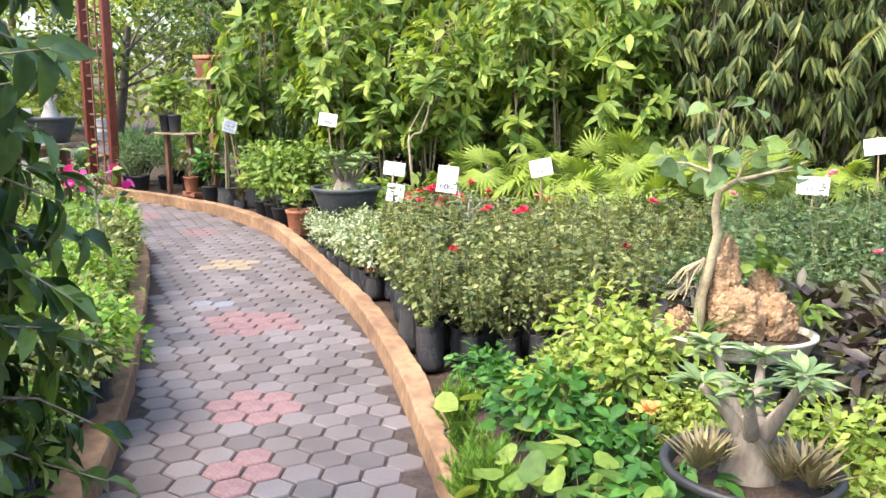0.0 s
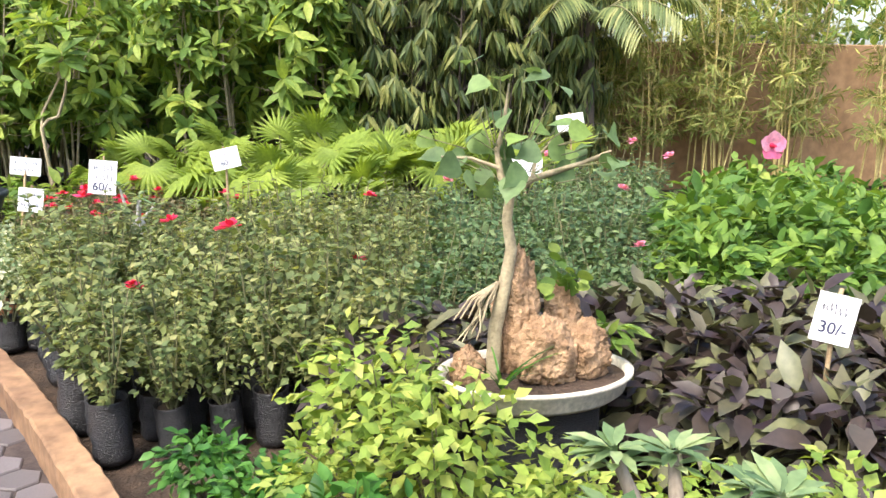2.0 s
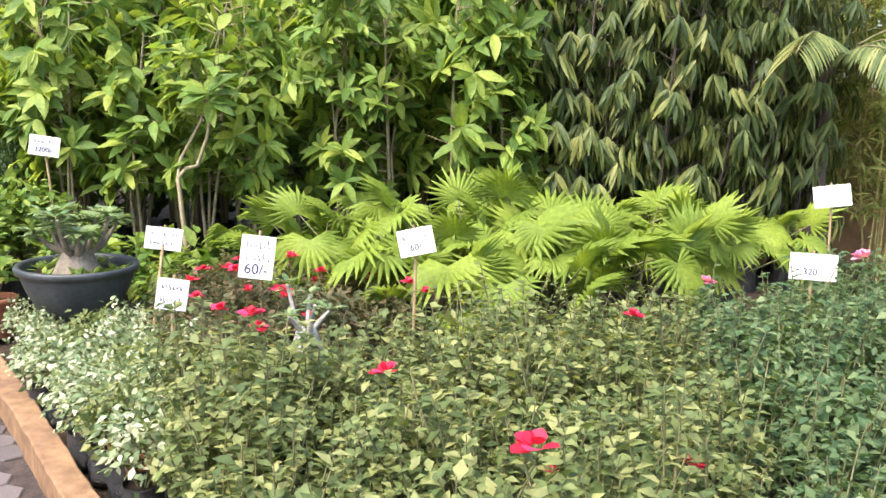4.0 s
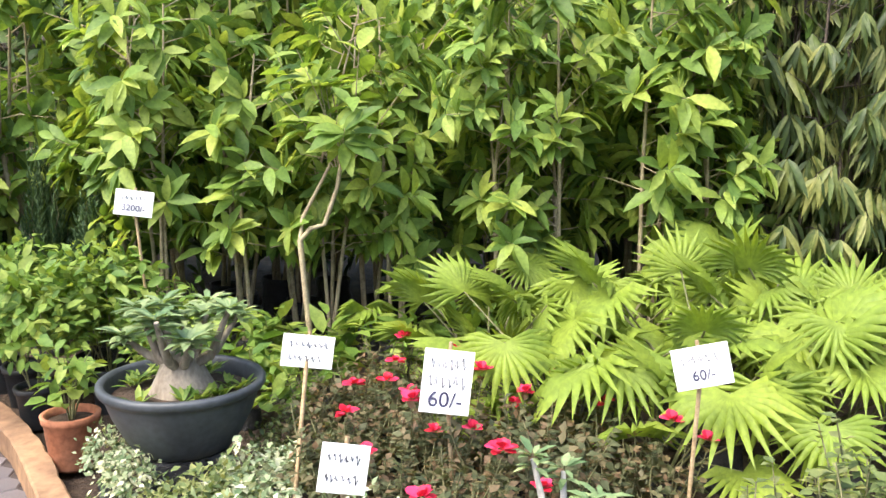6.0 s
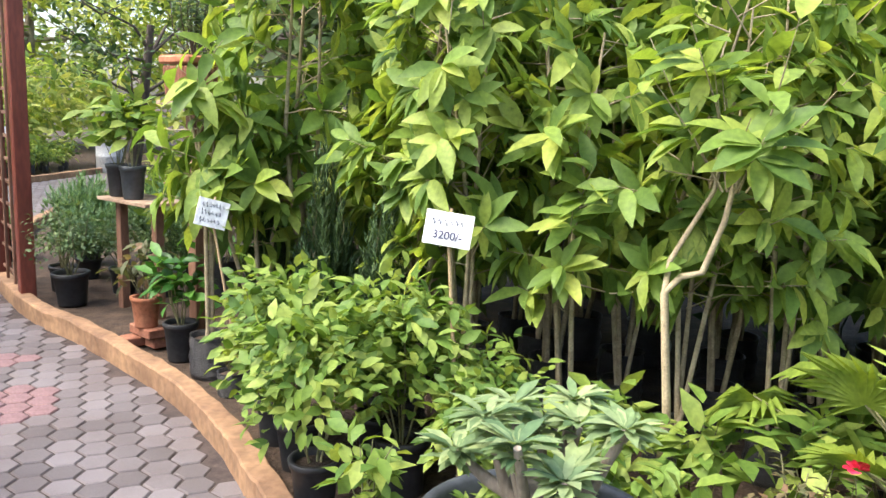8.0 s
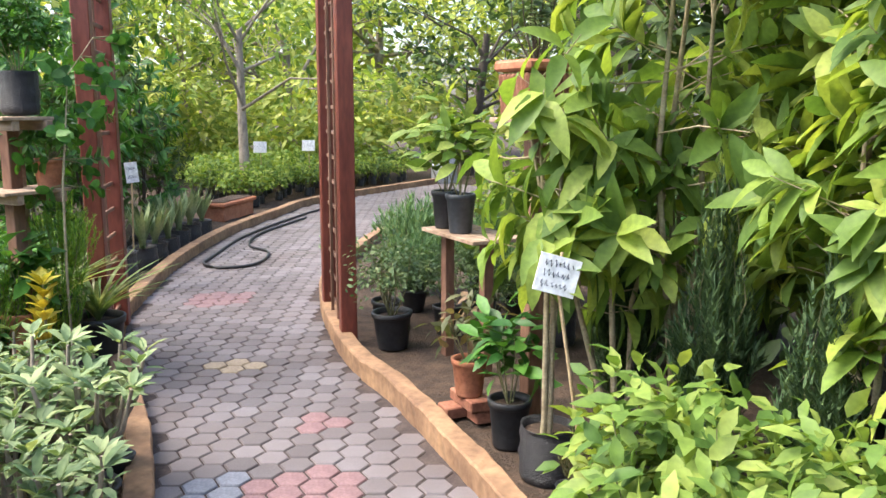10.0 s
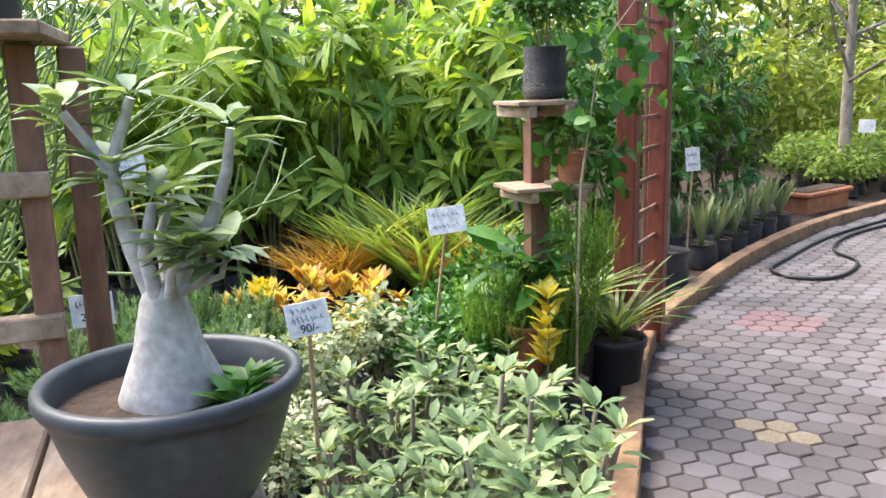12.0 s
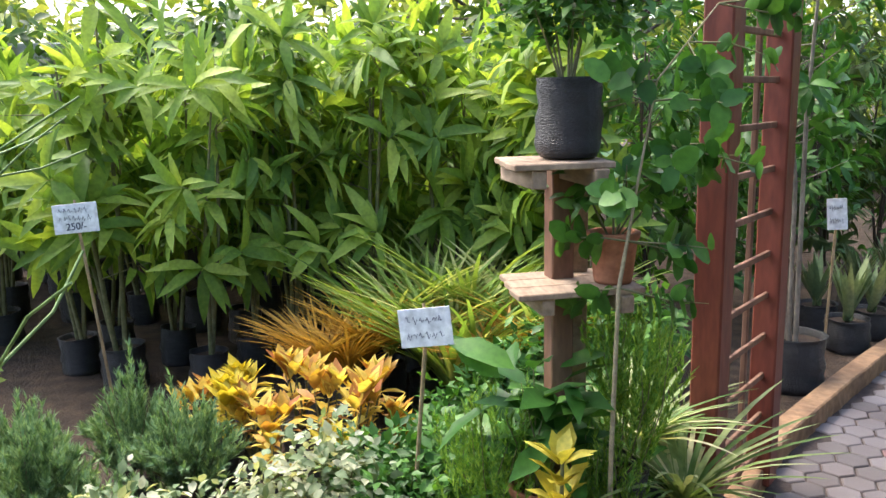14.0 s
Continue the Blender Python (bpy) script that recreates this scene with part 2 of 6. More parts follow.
def thing(name, label, category, group="", kind=""):
    return tagged(new(name), label, category, group, kind)


def tube(pts, radii, n=6):
    """A tapered tube along points, closed at its far end."""
    pts = [Vector(p) for p in pts]
    if isinstance(radii, (int, float)):
        radii = [radii] * len(pts)
    v = []
    side = Vector((1, 0.13, 0.07))
    for i, p in enumerate(pts):
        d = (pts[min(i + 1, len(pts) - 1)] - pts[max(i - 1, 0)]).normalized()
        a = (side - d * side.dot(d))
        if a.length < 0.05:
            a = Vector((0, 1, 0)) - d * d.y
        a.normalize()
        b = d.cross(a)
        for k in range(n):
            t = 2 * math.pi * k / n
            v.append(p + (a * math.cos(t) + b * math.sin(t)) * radii[i])
    f = [[i * n + k, i * n + (k + 1) % n, (i + 1) * n + (k + 1) % n, (i + 1) * n + k] for i in range(len(pts) - 1) for k in range(n)]
    v += [pts[0], pts[-1]]
    m = len(pts) * n
    caps = [[m, (k + 1) % n, k, k] for k in range(n)] + [[m + 1, m - n + k, m - n + (k + 1) % n, m - n + (k + 1) % n] for k in range(n)]
    tri = [c[:3] for c in caps]
    va = np.array([tuple(p) for p in v])
    return [(va, f), (va, tri)]


def lathe(profile, n=32, centre=(0, 0, 0), wob=0.0, seed=0):
    """A turned body from (radius, height) pairs."""
    r = np.random.RandomState(seed)
    ph = r.rand(4) * 6.28
    v = []
    for j, (rad, z) in enumerate(profile):
        for k in range(n):
            t = 2 * math.pi * k / n
            w = 1 + wob * (math.sin(3 * t + ph[0] + j * 0.8) * 0.5 + math.sin(5 * t + ph[1] - j) * 0.3 + math.sin(2 * t + ph[2] + j * 1.7) * 0.5)
            v.append((centre[0] + rad * w * math.cos(t), centre[1] + rad * w * math.sin(t), centre[2] + z))
    f = [[j * n + k, j * n + (k + 1) % n, (j + 1) * n + (k + 1) % n, (j + 1) * n + k] for j in range(len(profile) - 1) for k in range(n)]
    return [(np.array(v), f)]


def block(size, centre=(0, 0, 0), rz=0.0, bevel=0.004, tilt=0.0):
    """A box with worn, bevelled edges."""
    bm = bmesh.new()
    bmesh.ops.create_cube(bm, size=1)
    bmesh.ops.scale(bm, vec=size, verts=bm.verts)
    if bevel:
        bmesh.ops.bevel(bm, geom=bm.edges[:], offset=min(bevel, min(size) * 0.4), segments=1, affect="EDGES")
    bm.transform(pose(*centre, tilt, 0, rz))
    return bm


def unit(a):
    return a / np.maximum(np.linalg.norm(a, axis=-1, keepdims=True), 1e-9)


def leaf_shape(stations, fold=0.25, droop=0.2, cup=0.0):
    """A leaf with a midrib: stations are (along, half width); folded along the rib and drooping to its tip."""
    v, rows = [], []
    for u, w in stations:
        h = -droop * u * u
        if w < 1e-6:
            rows.append((len(v),))
            v.append((u, 0, h, 0))
        else:
            rows.append((len(v), len(v) + 1, len(v) + 2))
            v += [(u, -w, h, fold * w), (u, 0, h, 0), (u, w, h, fold * w)]
    f = []
    for a, b in zip(rows, rows[1:]):
        if len(a) == 1 and len(b) == 3:
            f += [(a[0], b[1], b[0], b[0]), (a[0], b[2], b[1], b[1])]
        elif len(a) == 3 and len(b) == 1:
            f += [(a[0], a[1], b[0], b[0]), (a[1], a[2], b[0], b[0])]
        else:
            f += [(a[0], a[1], b[1], b[0]), (a[1], a[2], b[2], b[1])]
    tris = []
    for q in f:
        tris.append((q[0], q[1], q[2]))
        if q[3] != q[2]:
            tris.append((q[0], q[2], q[3]))
    return np.array(v, dtype=float), np.array(tris)


T_TINY = leaf_shape([(0, 0), (0.45, 0.5), (1, 0)], 0.3, 0.15)
T_OVAL = leaf_shape([(0, 0), (0.22, 0.38), (0.6, 0.46), (1, 0)], 0.3, 0.25)
T_LANCE = leaf_shape([(0, 0), (0.2, 0.34), (0.5, 0.5), (0.8, 0.3), (1, 0)], 0.35, 0.3)
T_DROOP = leaf_shape([(0, 0), (0.25, 0.42), (0.55, 0.5), (0.82, 0.3), (1, 0)], 0.4, 0.55)
T_ROUND = leaf_shape([(0, 0.1), (0.12, 0.42), (0.45, 0.55), (0.8, 0.4), (1, 0)], 0.18, 0.1)
T_HEART = leaf_shape([(0, 0.12), (0.1, 0.42), (0.35, 0.52), (0.65, 0.36), (0.85, 0.12), (1.05, 0)], 0.2, 0.2)
T_STRAP = leaf_shape([(0, 0.35), (0.2, 0.5), (0.45, 0.5), (0.7, 0.42), (0.88, 0.25), (1, 0)], 0.5, 0.42)
T_ARCH = leaf_shape([(0, 0.35), (0.2, 0.5), (0.4, 0.5), (0.6, 0.46), (0.8, 0.34), (0.92, 0.2), (1, 0)], 0.5, 0.7)
T_STIFF = leaf_shape([(0, 0.5), (0.3, 0.5), (0.65, 0.36), (1, 0)], 0.5, 0.06)
T_NEEDLE = (np.array([(0, -0.5, 0, 0), (0, 0.5, 0, 0), (1, 0, 0.02, 0)], dtype=float), np.array([(0, 1, 2)]))


def leaves(shape, pos, way, nrm, length, width):
    """Leaves of one shape, each at pos, growing along way, its upper face towards nrm."""
    tv, tf = shape
    pos, way, nrm = np.asarray(pos, float), unit(np.asarray(way, float)), np.asarray(nrm, float)
    side = np.cross(nrm, way)
    bad = np.linalg.norm(side, axis=1) < 1e-4
    side[bad] = np.cross(np.array([1.0, 0.2, 0]), way[bad])
    side = unit(side)
    up = np.cross(way, side)
    length, width = np.asarray(length, float), np.asarray(width, float)
    v = (pos[:, None] + way[:, None] * (tv[None, :, 0:1] * length[:, None, None]) + side[:, None] * (tv[None, :, 1:2] * width[:, None, None])
         + up[:, None] * (tv[None, :, 2:3] * length[:, None, None] + tv[None, :, 3:4] * width[:, None, None]))
    n, k = len(pos), len(tv)
    f = tf[None] + (np.arange(n) * k)[:, None, None]
    return v.reshape(-1, 3), f.reshape(-1, 3)


def rand_dirs(r, n, zmin=-1.0, zmax=1.0):
    z = r.uniform(zmin, zmax, n)
    a = r.uniform(0, 2 * math.pi, n)
    s = np.sqrt(np.maximum(0, 1 - z * z))
    return np.stack([s * np.cos(a), s * np.sin(a), z], 1)


def put(proto, spots, seed=1, smin=0.9, smax=1.12, lean=3.0, rare=0):
    """Sets out prototypes on spots (x, y, z[, scale]); the first ones are the prototypes themselves."""
    r = np.random.RandomState(seed)
    made = []
    for i, s in enumerate(spots):
        k = s[3] if len(s) > 3 else 1.0
        k *= r.uniform(smin, smax)
        m = Matrix.LocRotScale((s[0], s[1], s[2]), Euler((radians(r.uniform(-lean, lean)), radians(r.uniform(-lean, lean)), r.uniform(0, 6.28))), (k, k, k * r.uniform(0.93, 1.08)))
        if i < len(proto):
            proto[i].matrix_basis = m
            made.append(proto[i])
        else:
            p = proto[r.randint(len(proto) - rare)] if not rare or r.rand() > 0.05 * rare else proto[-1 - r.randint(rare)]
            keep = p.scale.copy()
            p.scale = (1, 1, 1)
            c = copy_thing(p, m)
            p.scale = keep
            made.append(c)
    return made


def inside(x, y, poly):
    n, c = len(poly), False
    for i in range(n):
        (x1, y1), (x2, y2) = poly[i], poly[(i + 1) % n]
        if (y1 > y) != (y2 > y) and x < (x2 - x1) * (y - y1) / (y2 - y1) + x1:
            c = not c
    return c


def fill(poly, step, seed, jit=0.25, z=0.02):
    """Spots in rows inside a polygon of the plan."""
    r = np.random.RandomState(seed)
    xs, ys = [p[0] for p in poly], [p[1] for p in poly]
    out, row, y = [], 0, min(ys)
    while y <= max(ys):
        x = min(xs) + (row % 2) * step * 0.5
        while x <= max(xs):
            px, py = x + r.uniform(-jit, jit) * step, y + r.uniform(-jit, jit) * step
            if inside(px, py, poly):
                out.append((px, py, z))
            x += step
        y += step * 0.88
        row += 1
    return out


# ---- plan ----
RIGHT_EDGE = [(1.7, 2.0), (1.05, 3.6), (0.57, 5.0), (0.1, 6.25), (-0.1, 6.78), (-0.33, 7.36), (-0.64, 8.05), (-1.06, 8.83), (-1.65, 9.85), (-2.2, 10.75), (-2.55, 11.2),
              (-2.95, 11.65), (-3.5, 12.13), (-4.43, 12.75), (-5.0, 13.06), (-5.61, 13.52), (-6.2, 14.05), (-6.75, 14.65), (-7.3, 15.5), (-8.2, 17.2), (-8.9, 19.2), (-9.0, 23.0)]
LEFT_EDGE = [(0.1, 2.0), (-0.2, 3.6), (-0.55, 5.0), (-0.96, 6.05), (-1.16, 6.52), (-1.55, 7.33), (-2.14, 8.46), (-2.67, 9.43), (-3.3, 10.3), (-4.0, 11.0), (-4.7, 11.53),
             (-5.24, 11.87), (-6.03, 12.31), (-6.6, 12.65), (-7.05, 12.99), (-7.3, 13.23), (-8.46, 14.5), (-9.55, 16.0), (-10.4, 17.6), (-11.1, 19.2), (-11.6, 23.0)]


def smooth_line(pts, step=0.12):
    """A smooth line through plan points."""
    p = [np.array(q, float) for q in pts]
    p = [2 * p[0] - p[1]] + p + [2 * p[-1] - p[-2]]
    out = []
    for i in range(1, len(p) - 2):
        n = max(2, int(np.linalg.norm(p[i + 1] - p[i]) / step))
        for k in range(n):
            t = k / n
            out.append(0.5 * (2 * p[i] + (p[i + 1] - p[i - 1]) * t + (2 * p[i - 1] - 5 * p[i] + 4 * p[i + 1] - p[i + 2]) * t * t + (3 * p[i] - p[i - 1] - 3 * p[i + 1] + p[i + 2]) * t ** 3))
    out.append(p[-2])
    return np.array(out)


RLINE, LLINE = smooth_line(RIGHT_EDGE), smooth_line(LEFT_EDGE)


def offset(line, d):
    g = np.gradient(line, axis=0)
    g /= np.linalg.norm(g, axis=1, keepdims=True)
    return line + np.stack([g[:, 1], -g[:, 0]], 1) * d


def sheet(name, x0, y0, x1, y1, z, mat, step=0.0, amp=0.0, label="", category=""):
    nx, ny = (max(1, int((x1 - x0) / step)), max(1, int((y1 - y0) / step))) if step else (1, 1)
    v = [(x0 + (x1 - x0) * i / nx, y0 + (y1 - y0) * j / ny, 0) for j in range(ny + 1) for i in range(nx + 1)]
    v = [(x, y, z + amp * noise.noise(Vector((x * 2.3, y * 2.3, 0))) + amp * 0.5 * noise.noise(Vector((x * 9, y * 9, 3)))) for x, y, _ in v]
    f = [(j * (nx + 1) + i, j * (nx + 1) + i + 1, (j + 1) * (nx + 1) + i + 1, (j + 1) * (nx + 1) + i) for j in range(ny) for i in range(nx)]
    return tagged(mk(name, [(v, f)], mat), label, category, kind="structure")


sheet("ground", -2500, -2500, 2500, 2500, -0.05, M_SOIL, 0, 0, "bare brown garden soil", "ground")


def bed(name, line, side, far, label):
    """Soil beside the path, from the kerb outwards."""
    a = offset(line, side * 0.1)
    cols = [a + (np.array(far) - a) * t for t in (0, 0.03, 0.08, 0.14, 0.22, 0.35, 0.6, 1.0)]
    n, v, f = len(a), [], []
    for c in cols:
        v += [(x, y, 0.015 + 0.02 * noise.noise(Vector((x * 3, y * 3, 0))) + 0.012 * noise.noise(Vector((x * 13, y * 13, 2)))) for x, y in c]
    for j in range(len(cols) - 1):
        for i in range(n - 1):
            f.append((j * n + i, j * n + i + 1, (j + 1) * n + i + 1, (j + 1) * n + i))
    return tagged(mk(name, [(v, f)], M_SOIL), label, "soil bed", kind="structure")


bed("bed_right", RLINE, 1, (7.0, 17.0), "dark brown soil under the potted plants")
bed("bed_left", LLINE, -1, (-12.0, 6.0), "dark brown soil under the seedlings")


def kerb(name, line, side, w, h, label, seed):
    """A low cast kerb, its top rounded and chipped."""
    prof = [(0.0, -0.03), (0.0, h * 0.45), (0.0, h * 0.93), (0.007, h), (w * 0.5, h), (w - 0.007, h), (w, h * 0.93), (w, -0.03)]
    cols = [offset(line, side * d) for d, _ in prof]
    n, v, f = len(line), [], []
    for (d, z), c in zip(prof, cols):
        for i, (x, y) in enumerate(c):
            e = 0.006 * noise.noise(Vector((x * 4, y * 4, z * 9 + seed))) + 0.005 * noise.noise(Vector((x * 17, y * 17, z * 30 + seed)))
            v.append((x + e, y + e * 0.6, z + (e if z > 0 else 0)))
    for j in range(len(prof) - 1):
        for i in range(n - 1):
            q = (j * n + i, j * n + i + 1, (j + 1) * n + i + 1, (j + 1) * n + i)
            f.append(q if side > 0 else q[::-1])
    return tagged(mk(name, [(v, f)], M_KERB, smooth=False), label, "kerb", kind="structure")


kerb("kerb_right", smooth_line(RIGHT_EDGE, 0.05), 1, 0.1, 0.11, "low ochre-painted concrete kerb, chipped and stained", 1)
kerb("kerb_left", smooth_line(LEFT_EDGE, 0.05), -1, 0.11, 0.10, "low weathered ochre concrete kerb beside the bed", 5)

# ---- path bed under the pavers ----


def strip(name, a, b, z, mat, label, category):
    m = 160
    ia, ib = np.linspace(0, len(a) - 1, m), np.linspace(0, len(b) - 1, m)
    pa = np.stack([np.interp(ia, np.arange(len(a)), a[:, k]) for k in (0, 1)], 1)
    pb = np.stack([np.interp(ib, np.arange(len(b)), b[:, k]) for k in (0, 1)], 1)
    v = [(x, y, z) for x, y in pa] + [(x, y, z) for x, y in pb]
    f = [(m + i, i, i + 1, m + i + 1) for i in range(m - 1)]
    return tagged(mk(name, [(v, f)], mat), label, category, kind="structure")


pavement = strip("pavement", offset(RLINE, 0.03), offset(LLINE, -0.03), -0.007, M_JOINT, "curved garden path of grey hexagonal concrete pavers", "path")

# ---- boundary wall ----
part("wall_north", block((9.0, 0.16, 1.62), (6.6, 13.1, 0.79), 0, 0.012), M_WALL, None, "ochre plastered garden wall behind the bamboo")
tagged(bpy.data.objects["wall_north"], "ochre plastered garden wall behind the bamboo", "wall", kind="structure")
tagged(part("wall_west", block((0.2, 11.0, 2.3), (-13.6, 7.0, 1.13), 0, 0.012), M_STONE), "pale grey plaster boundary wall behind the mango plants", "wall", kind="structure")


# ---- pergola gate ----
def post(parent, x, y, rz, h=2.75, s=0.1, base=0.03):
    p = part("post", block((s, s, h), (x, y, base + h / 2), rz, 0.006), M_REDPOST, parent)
    return p


def gate_side(a, b, label):
    """Two red posts with a lattice of thin slats between them."""
    g = thing("pergola_side", label, "pergola", "sides of the pergola gate")
    (ax, ay), (bx, by) = a, b
    rz = math.degrees(math.atan2(by - ay, bx - ax))
    post(g, ax, ay, rz)
    post(g, bx, by, rz)
    d = math.hypot(bx - ax, by - ay)
    w = d - 0.1
    cx, cy = (ax + bx) / 2, (ay + by) / 2
    for i in range(15):
        part("slat", block((w + 0.02, 0.016, 0.024), (cx, cy, 0.17 + i * 0.165), rz, 0.003), M_DARKWOOD, g)
    ux, uy = (bx - ax) / d, (by - ay) / d
    for k in (-0.18, 0.18) if d > 0.6 else (0.0,):
        part("upright", block((0.024, 0.02, 2.5), (cx + ux * k * w - uy * 0.019, cy + uy * k * w + ux * 0.019, 1.32), rz, 0.003), M_DARKWOOD, g)
    part("beam", block((d + 0.5, 0.07, 0.12), (cx, cy, 2.85), rz, 0.006), M_REDPOST, g)
    for (x, y, s) in ((ax, ay, 1), (bx, by, -1)):
        part("brace", block((0.42, 0.03, 0.05), (x + ux * s * 0.16 - uy * 0.06, y + uy * s * 0.16 + ux * 0.06, 2.62), rz, 0.004), M_DARKWOOD, g)
    return g


P_FRONT, P_BACK, L_FRONT, L_BACK = (-5.33, 13.40), (-5.98, 13.92), (-6.42, 12.40), (-6.87, 12.82)
gate_side(P_FRONT, P_BACK, "red-painted wooden pergola posts with thin lattice, paint flaking")
gate_side(L_FRONT, L_BACK, "red-painted wooden pergola posts with weathered lattice slats")
for (a, b) in ((P_FRONT, L_FRONT), (P_BACK, L_BACK)):
    d = math.hypot(a[0] - b[0], a[1] - b[1])
    bm = block((d + 0.6, 0.06, 0.1), ((a[0] + b[0]) / 2, (a[1] + b[1]) / 2, 2.965), math.degrees(math.atan2(b[1] - a[1], b[0] - a[0])), 0.006)
    tagged(part("pergola_beam", bm, M_REDPOST), "red-painted wooden beam across the path", "beam", "pergola beams")


# ---- pots and bags ----
def pot_parts(parent, r, h, mat, z=0.0, rim=0.012, soil=True, name="pot", x=0, y=0):
    prof = [(0.0, 0.0), (r * 0.72, 0.0), (r * 0.76, 0.012), (r * 0.93, h * 0.84), (r * 0.95, h * 0.85), (r, h * 0.86), (r + 0.004, h * 0.99), (r, h), (r - rim, h), (r - rim - 0.004, h * 0.88), (r - rim - 0.006, h * 0.8)]
    p = mk(name, lathe(prof, 28, (x, y, z)), mat, parent)
    if soil:
        mk("soil", lathe([(0.0, h * 0.88), (r * 0.4, h * 0.885), (r - rim - 0.002, h * 0.86)], 20, (x, y, z), 0.02), M_SOIL, parent)
    return p


def bag_parts(parent, r, h, z=0.0, seed=0, name="bag", mat=None, x=0, y=0):
    prof = [(0.0, 0.0), (r * 0.85, 0.004), (r * 1.0, 0.02), (r * 1.05, h * 0.2), (r * 0.99, h * 0.32), (r * 1.06, h * 0.5), (r * 0.98, h * 0.66), (r * 1.02, h * 0.85), (r * 0.97, h * 0.95), (r * 1.03, h), (r * 0.95, h * 0.99), (r * 0.9, h * 0.86)]
    mk(name, lathe(prof, 16, (x, y, z), 0.045, seed), mat or M_BAG, parent)
    mk("soil", lathe([(0.0, h * 0.88), (r * 0.93, h * 0.87)], 12, (x, y, z)), M_SOIL, parent)


# ---- plants ----
def bush(r, centre, radius, height, n, shape, ll, lw, hollow=0.35, flat=0.5, droop=0.1):
    """Leaves through a rounded crown, thicker towards its skin."""
    d = rand_dirs(r, n, -0.55, 1.0)
    k = (hollow + (1 - hollow) * r.rand(n) ** 0.6)[:, None]
    lump = 1 + 0.22 * np.sin(d[:, :1] * 5 + r.rand() * 6) * np.cos(d[:, 1:2] * 6 + r.rand() * 6)
    pos = np.array(centre) + d * k * lump * np.array([radius, radius, height])
    way = d * np.array([1, 1, 0.35]) + r.normal(0, 0.55, (n, 3))
    way[:, 2] -= droop
    nrm = np.array([0, 0, 1.0]) * flat * 2 + d * 0.8 + r.normal(0, 0.45, (n, 3))
    ln = ll * r.uniform(0.65, 1.25, n)
    return leaves(shape, pos, way, nrm, ln, ln * lw)


def sprigs(r, bases, tips, per, shape, ll, lw, droop=0.0, spread=0.7, start=0.25, whorl=0.0):
    """Leaves set along straight shoots from bases to tips."""
    b, t = np.repeat(bases, per, 0), np.repeat(tips, per, 0)
    n = len(b)
    u = r.uniform(start, 1.0, n)
    if whorl:
        u = 1 - (1 - u) * whorl
    pos = b + (t - b) * u[:, None]
    ax = unit(t - b)
    out = unit(np.cross(ax, r.normal(0, 1, (n, 3))))
    way = out * spread + ax * (1 - spread) * 1.3
    way[:, 2] -= droop
    nrm = ax + np.array([0, 0, 0.6]) + r.normal(0, 0.2, (n, 3))
    ln = ll * r.uniform(0.65, 1.2, n)
    return leaves(shape, pos, way, nrm, ln, ln * lw)


def shoots(r, n, base, height, spread, zmin=0.6):
    """Base and tip of n shoots that rise from one foot."""
    a = r.uniform(0, 6.28, n)
    s = spread * np.sqrt(r.rand(n))
    t = np.stack([s * np.cos(a), s * np.sin(a), height * r.uniform(zmin, 1.0, n)], 1) + np.array(base)
    b = np.array(base) + np.stack([0.12 * s * np.cos(a), 0.12 * s * np.sin(a), np.zeros(n)], 1)
    return b, t


def stems(r, b, t, rad, n=5, bend=0.05):
    out = []
    for p, q in zip(b, t):
        m = (p + q) / 2 + r.normal(0, bend, 3) * np.linalg.norm(q - p)
        out += tube([p, m, q], [rad, rad * 0.8, rad * 0.35], n)
    return out


def rosette(r, centre, n, ll, lw, shape, rise=0.4, spread=1.0):
    """Leaves from one point, all round."""
    a = r.uniform(0, 6.28, n)
    e = r.uniform(rise * 0.7 - 0.2, rise * 1.35 + 0.3, n)
    way = np.stack([np.cos(a) * spread, np.sin(a) * spread, e], 1)
    ln = ll * r.uniform(0.7, 1.15, n)
    pos = np.tile(np.array(centre, float), (n, 1)) + unit(way) * 0.01
    return leaves(shape, pos, way, np.tile([0, 0, 1.0], (n, 1)) + way * 0.05, ln, ln * lw)


def bloom(r, centre, size, petals=14):
    """A full rose: petals in three turns."""
    out = []
    for ring, (cnt, e, s) in enumerate(((5, 0.15, 1.0), (5, 0.8, 0.8), (4, 1.8, 0.6))):
        out.append(rosette(r, np.array(centre) - np.array([0, 0, 0.1 * size]), cnt, size * 0.62 * s, 0.95, T_ROUND, e))
    return out


def rose(seed, leaf, label, flower=None, h=0.46):
    r = np.random.RandomState(seed)
    g = thing("rose_bush", label, "rose bush", "rose bushes in the bed")
    bag_parts(g, 0.06, 0.2, 0, seed)
    b, t = shoots(r, 12, (0, 0, 0.17), h - 0.06, 0.16, 0.42)
    mk("stem", stems(r, b, t, 0.0042, 4), M_STEM, g)
    mk("leaves", [sprigs(r, b, t, 30, T_TINY, 0.034, 0.66, 0.05, 0.75, 0.12), bush(r, (0, 0, h * 0.76), 0.13, 0.17, 80, T_TINY, 0.034, 0.66, 0.3)], leaf, g)
    if flower:
        mk("flower", bloom(r, t[int(np.argmax(t[:, 2]))] + np.array([0, 0, 0.03]), 0.055), flower, g)
    return g


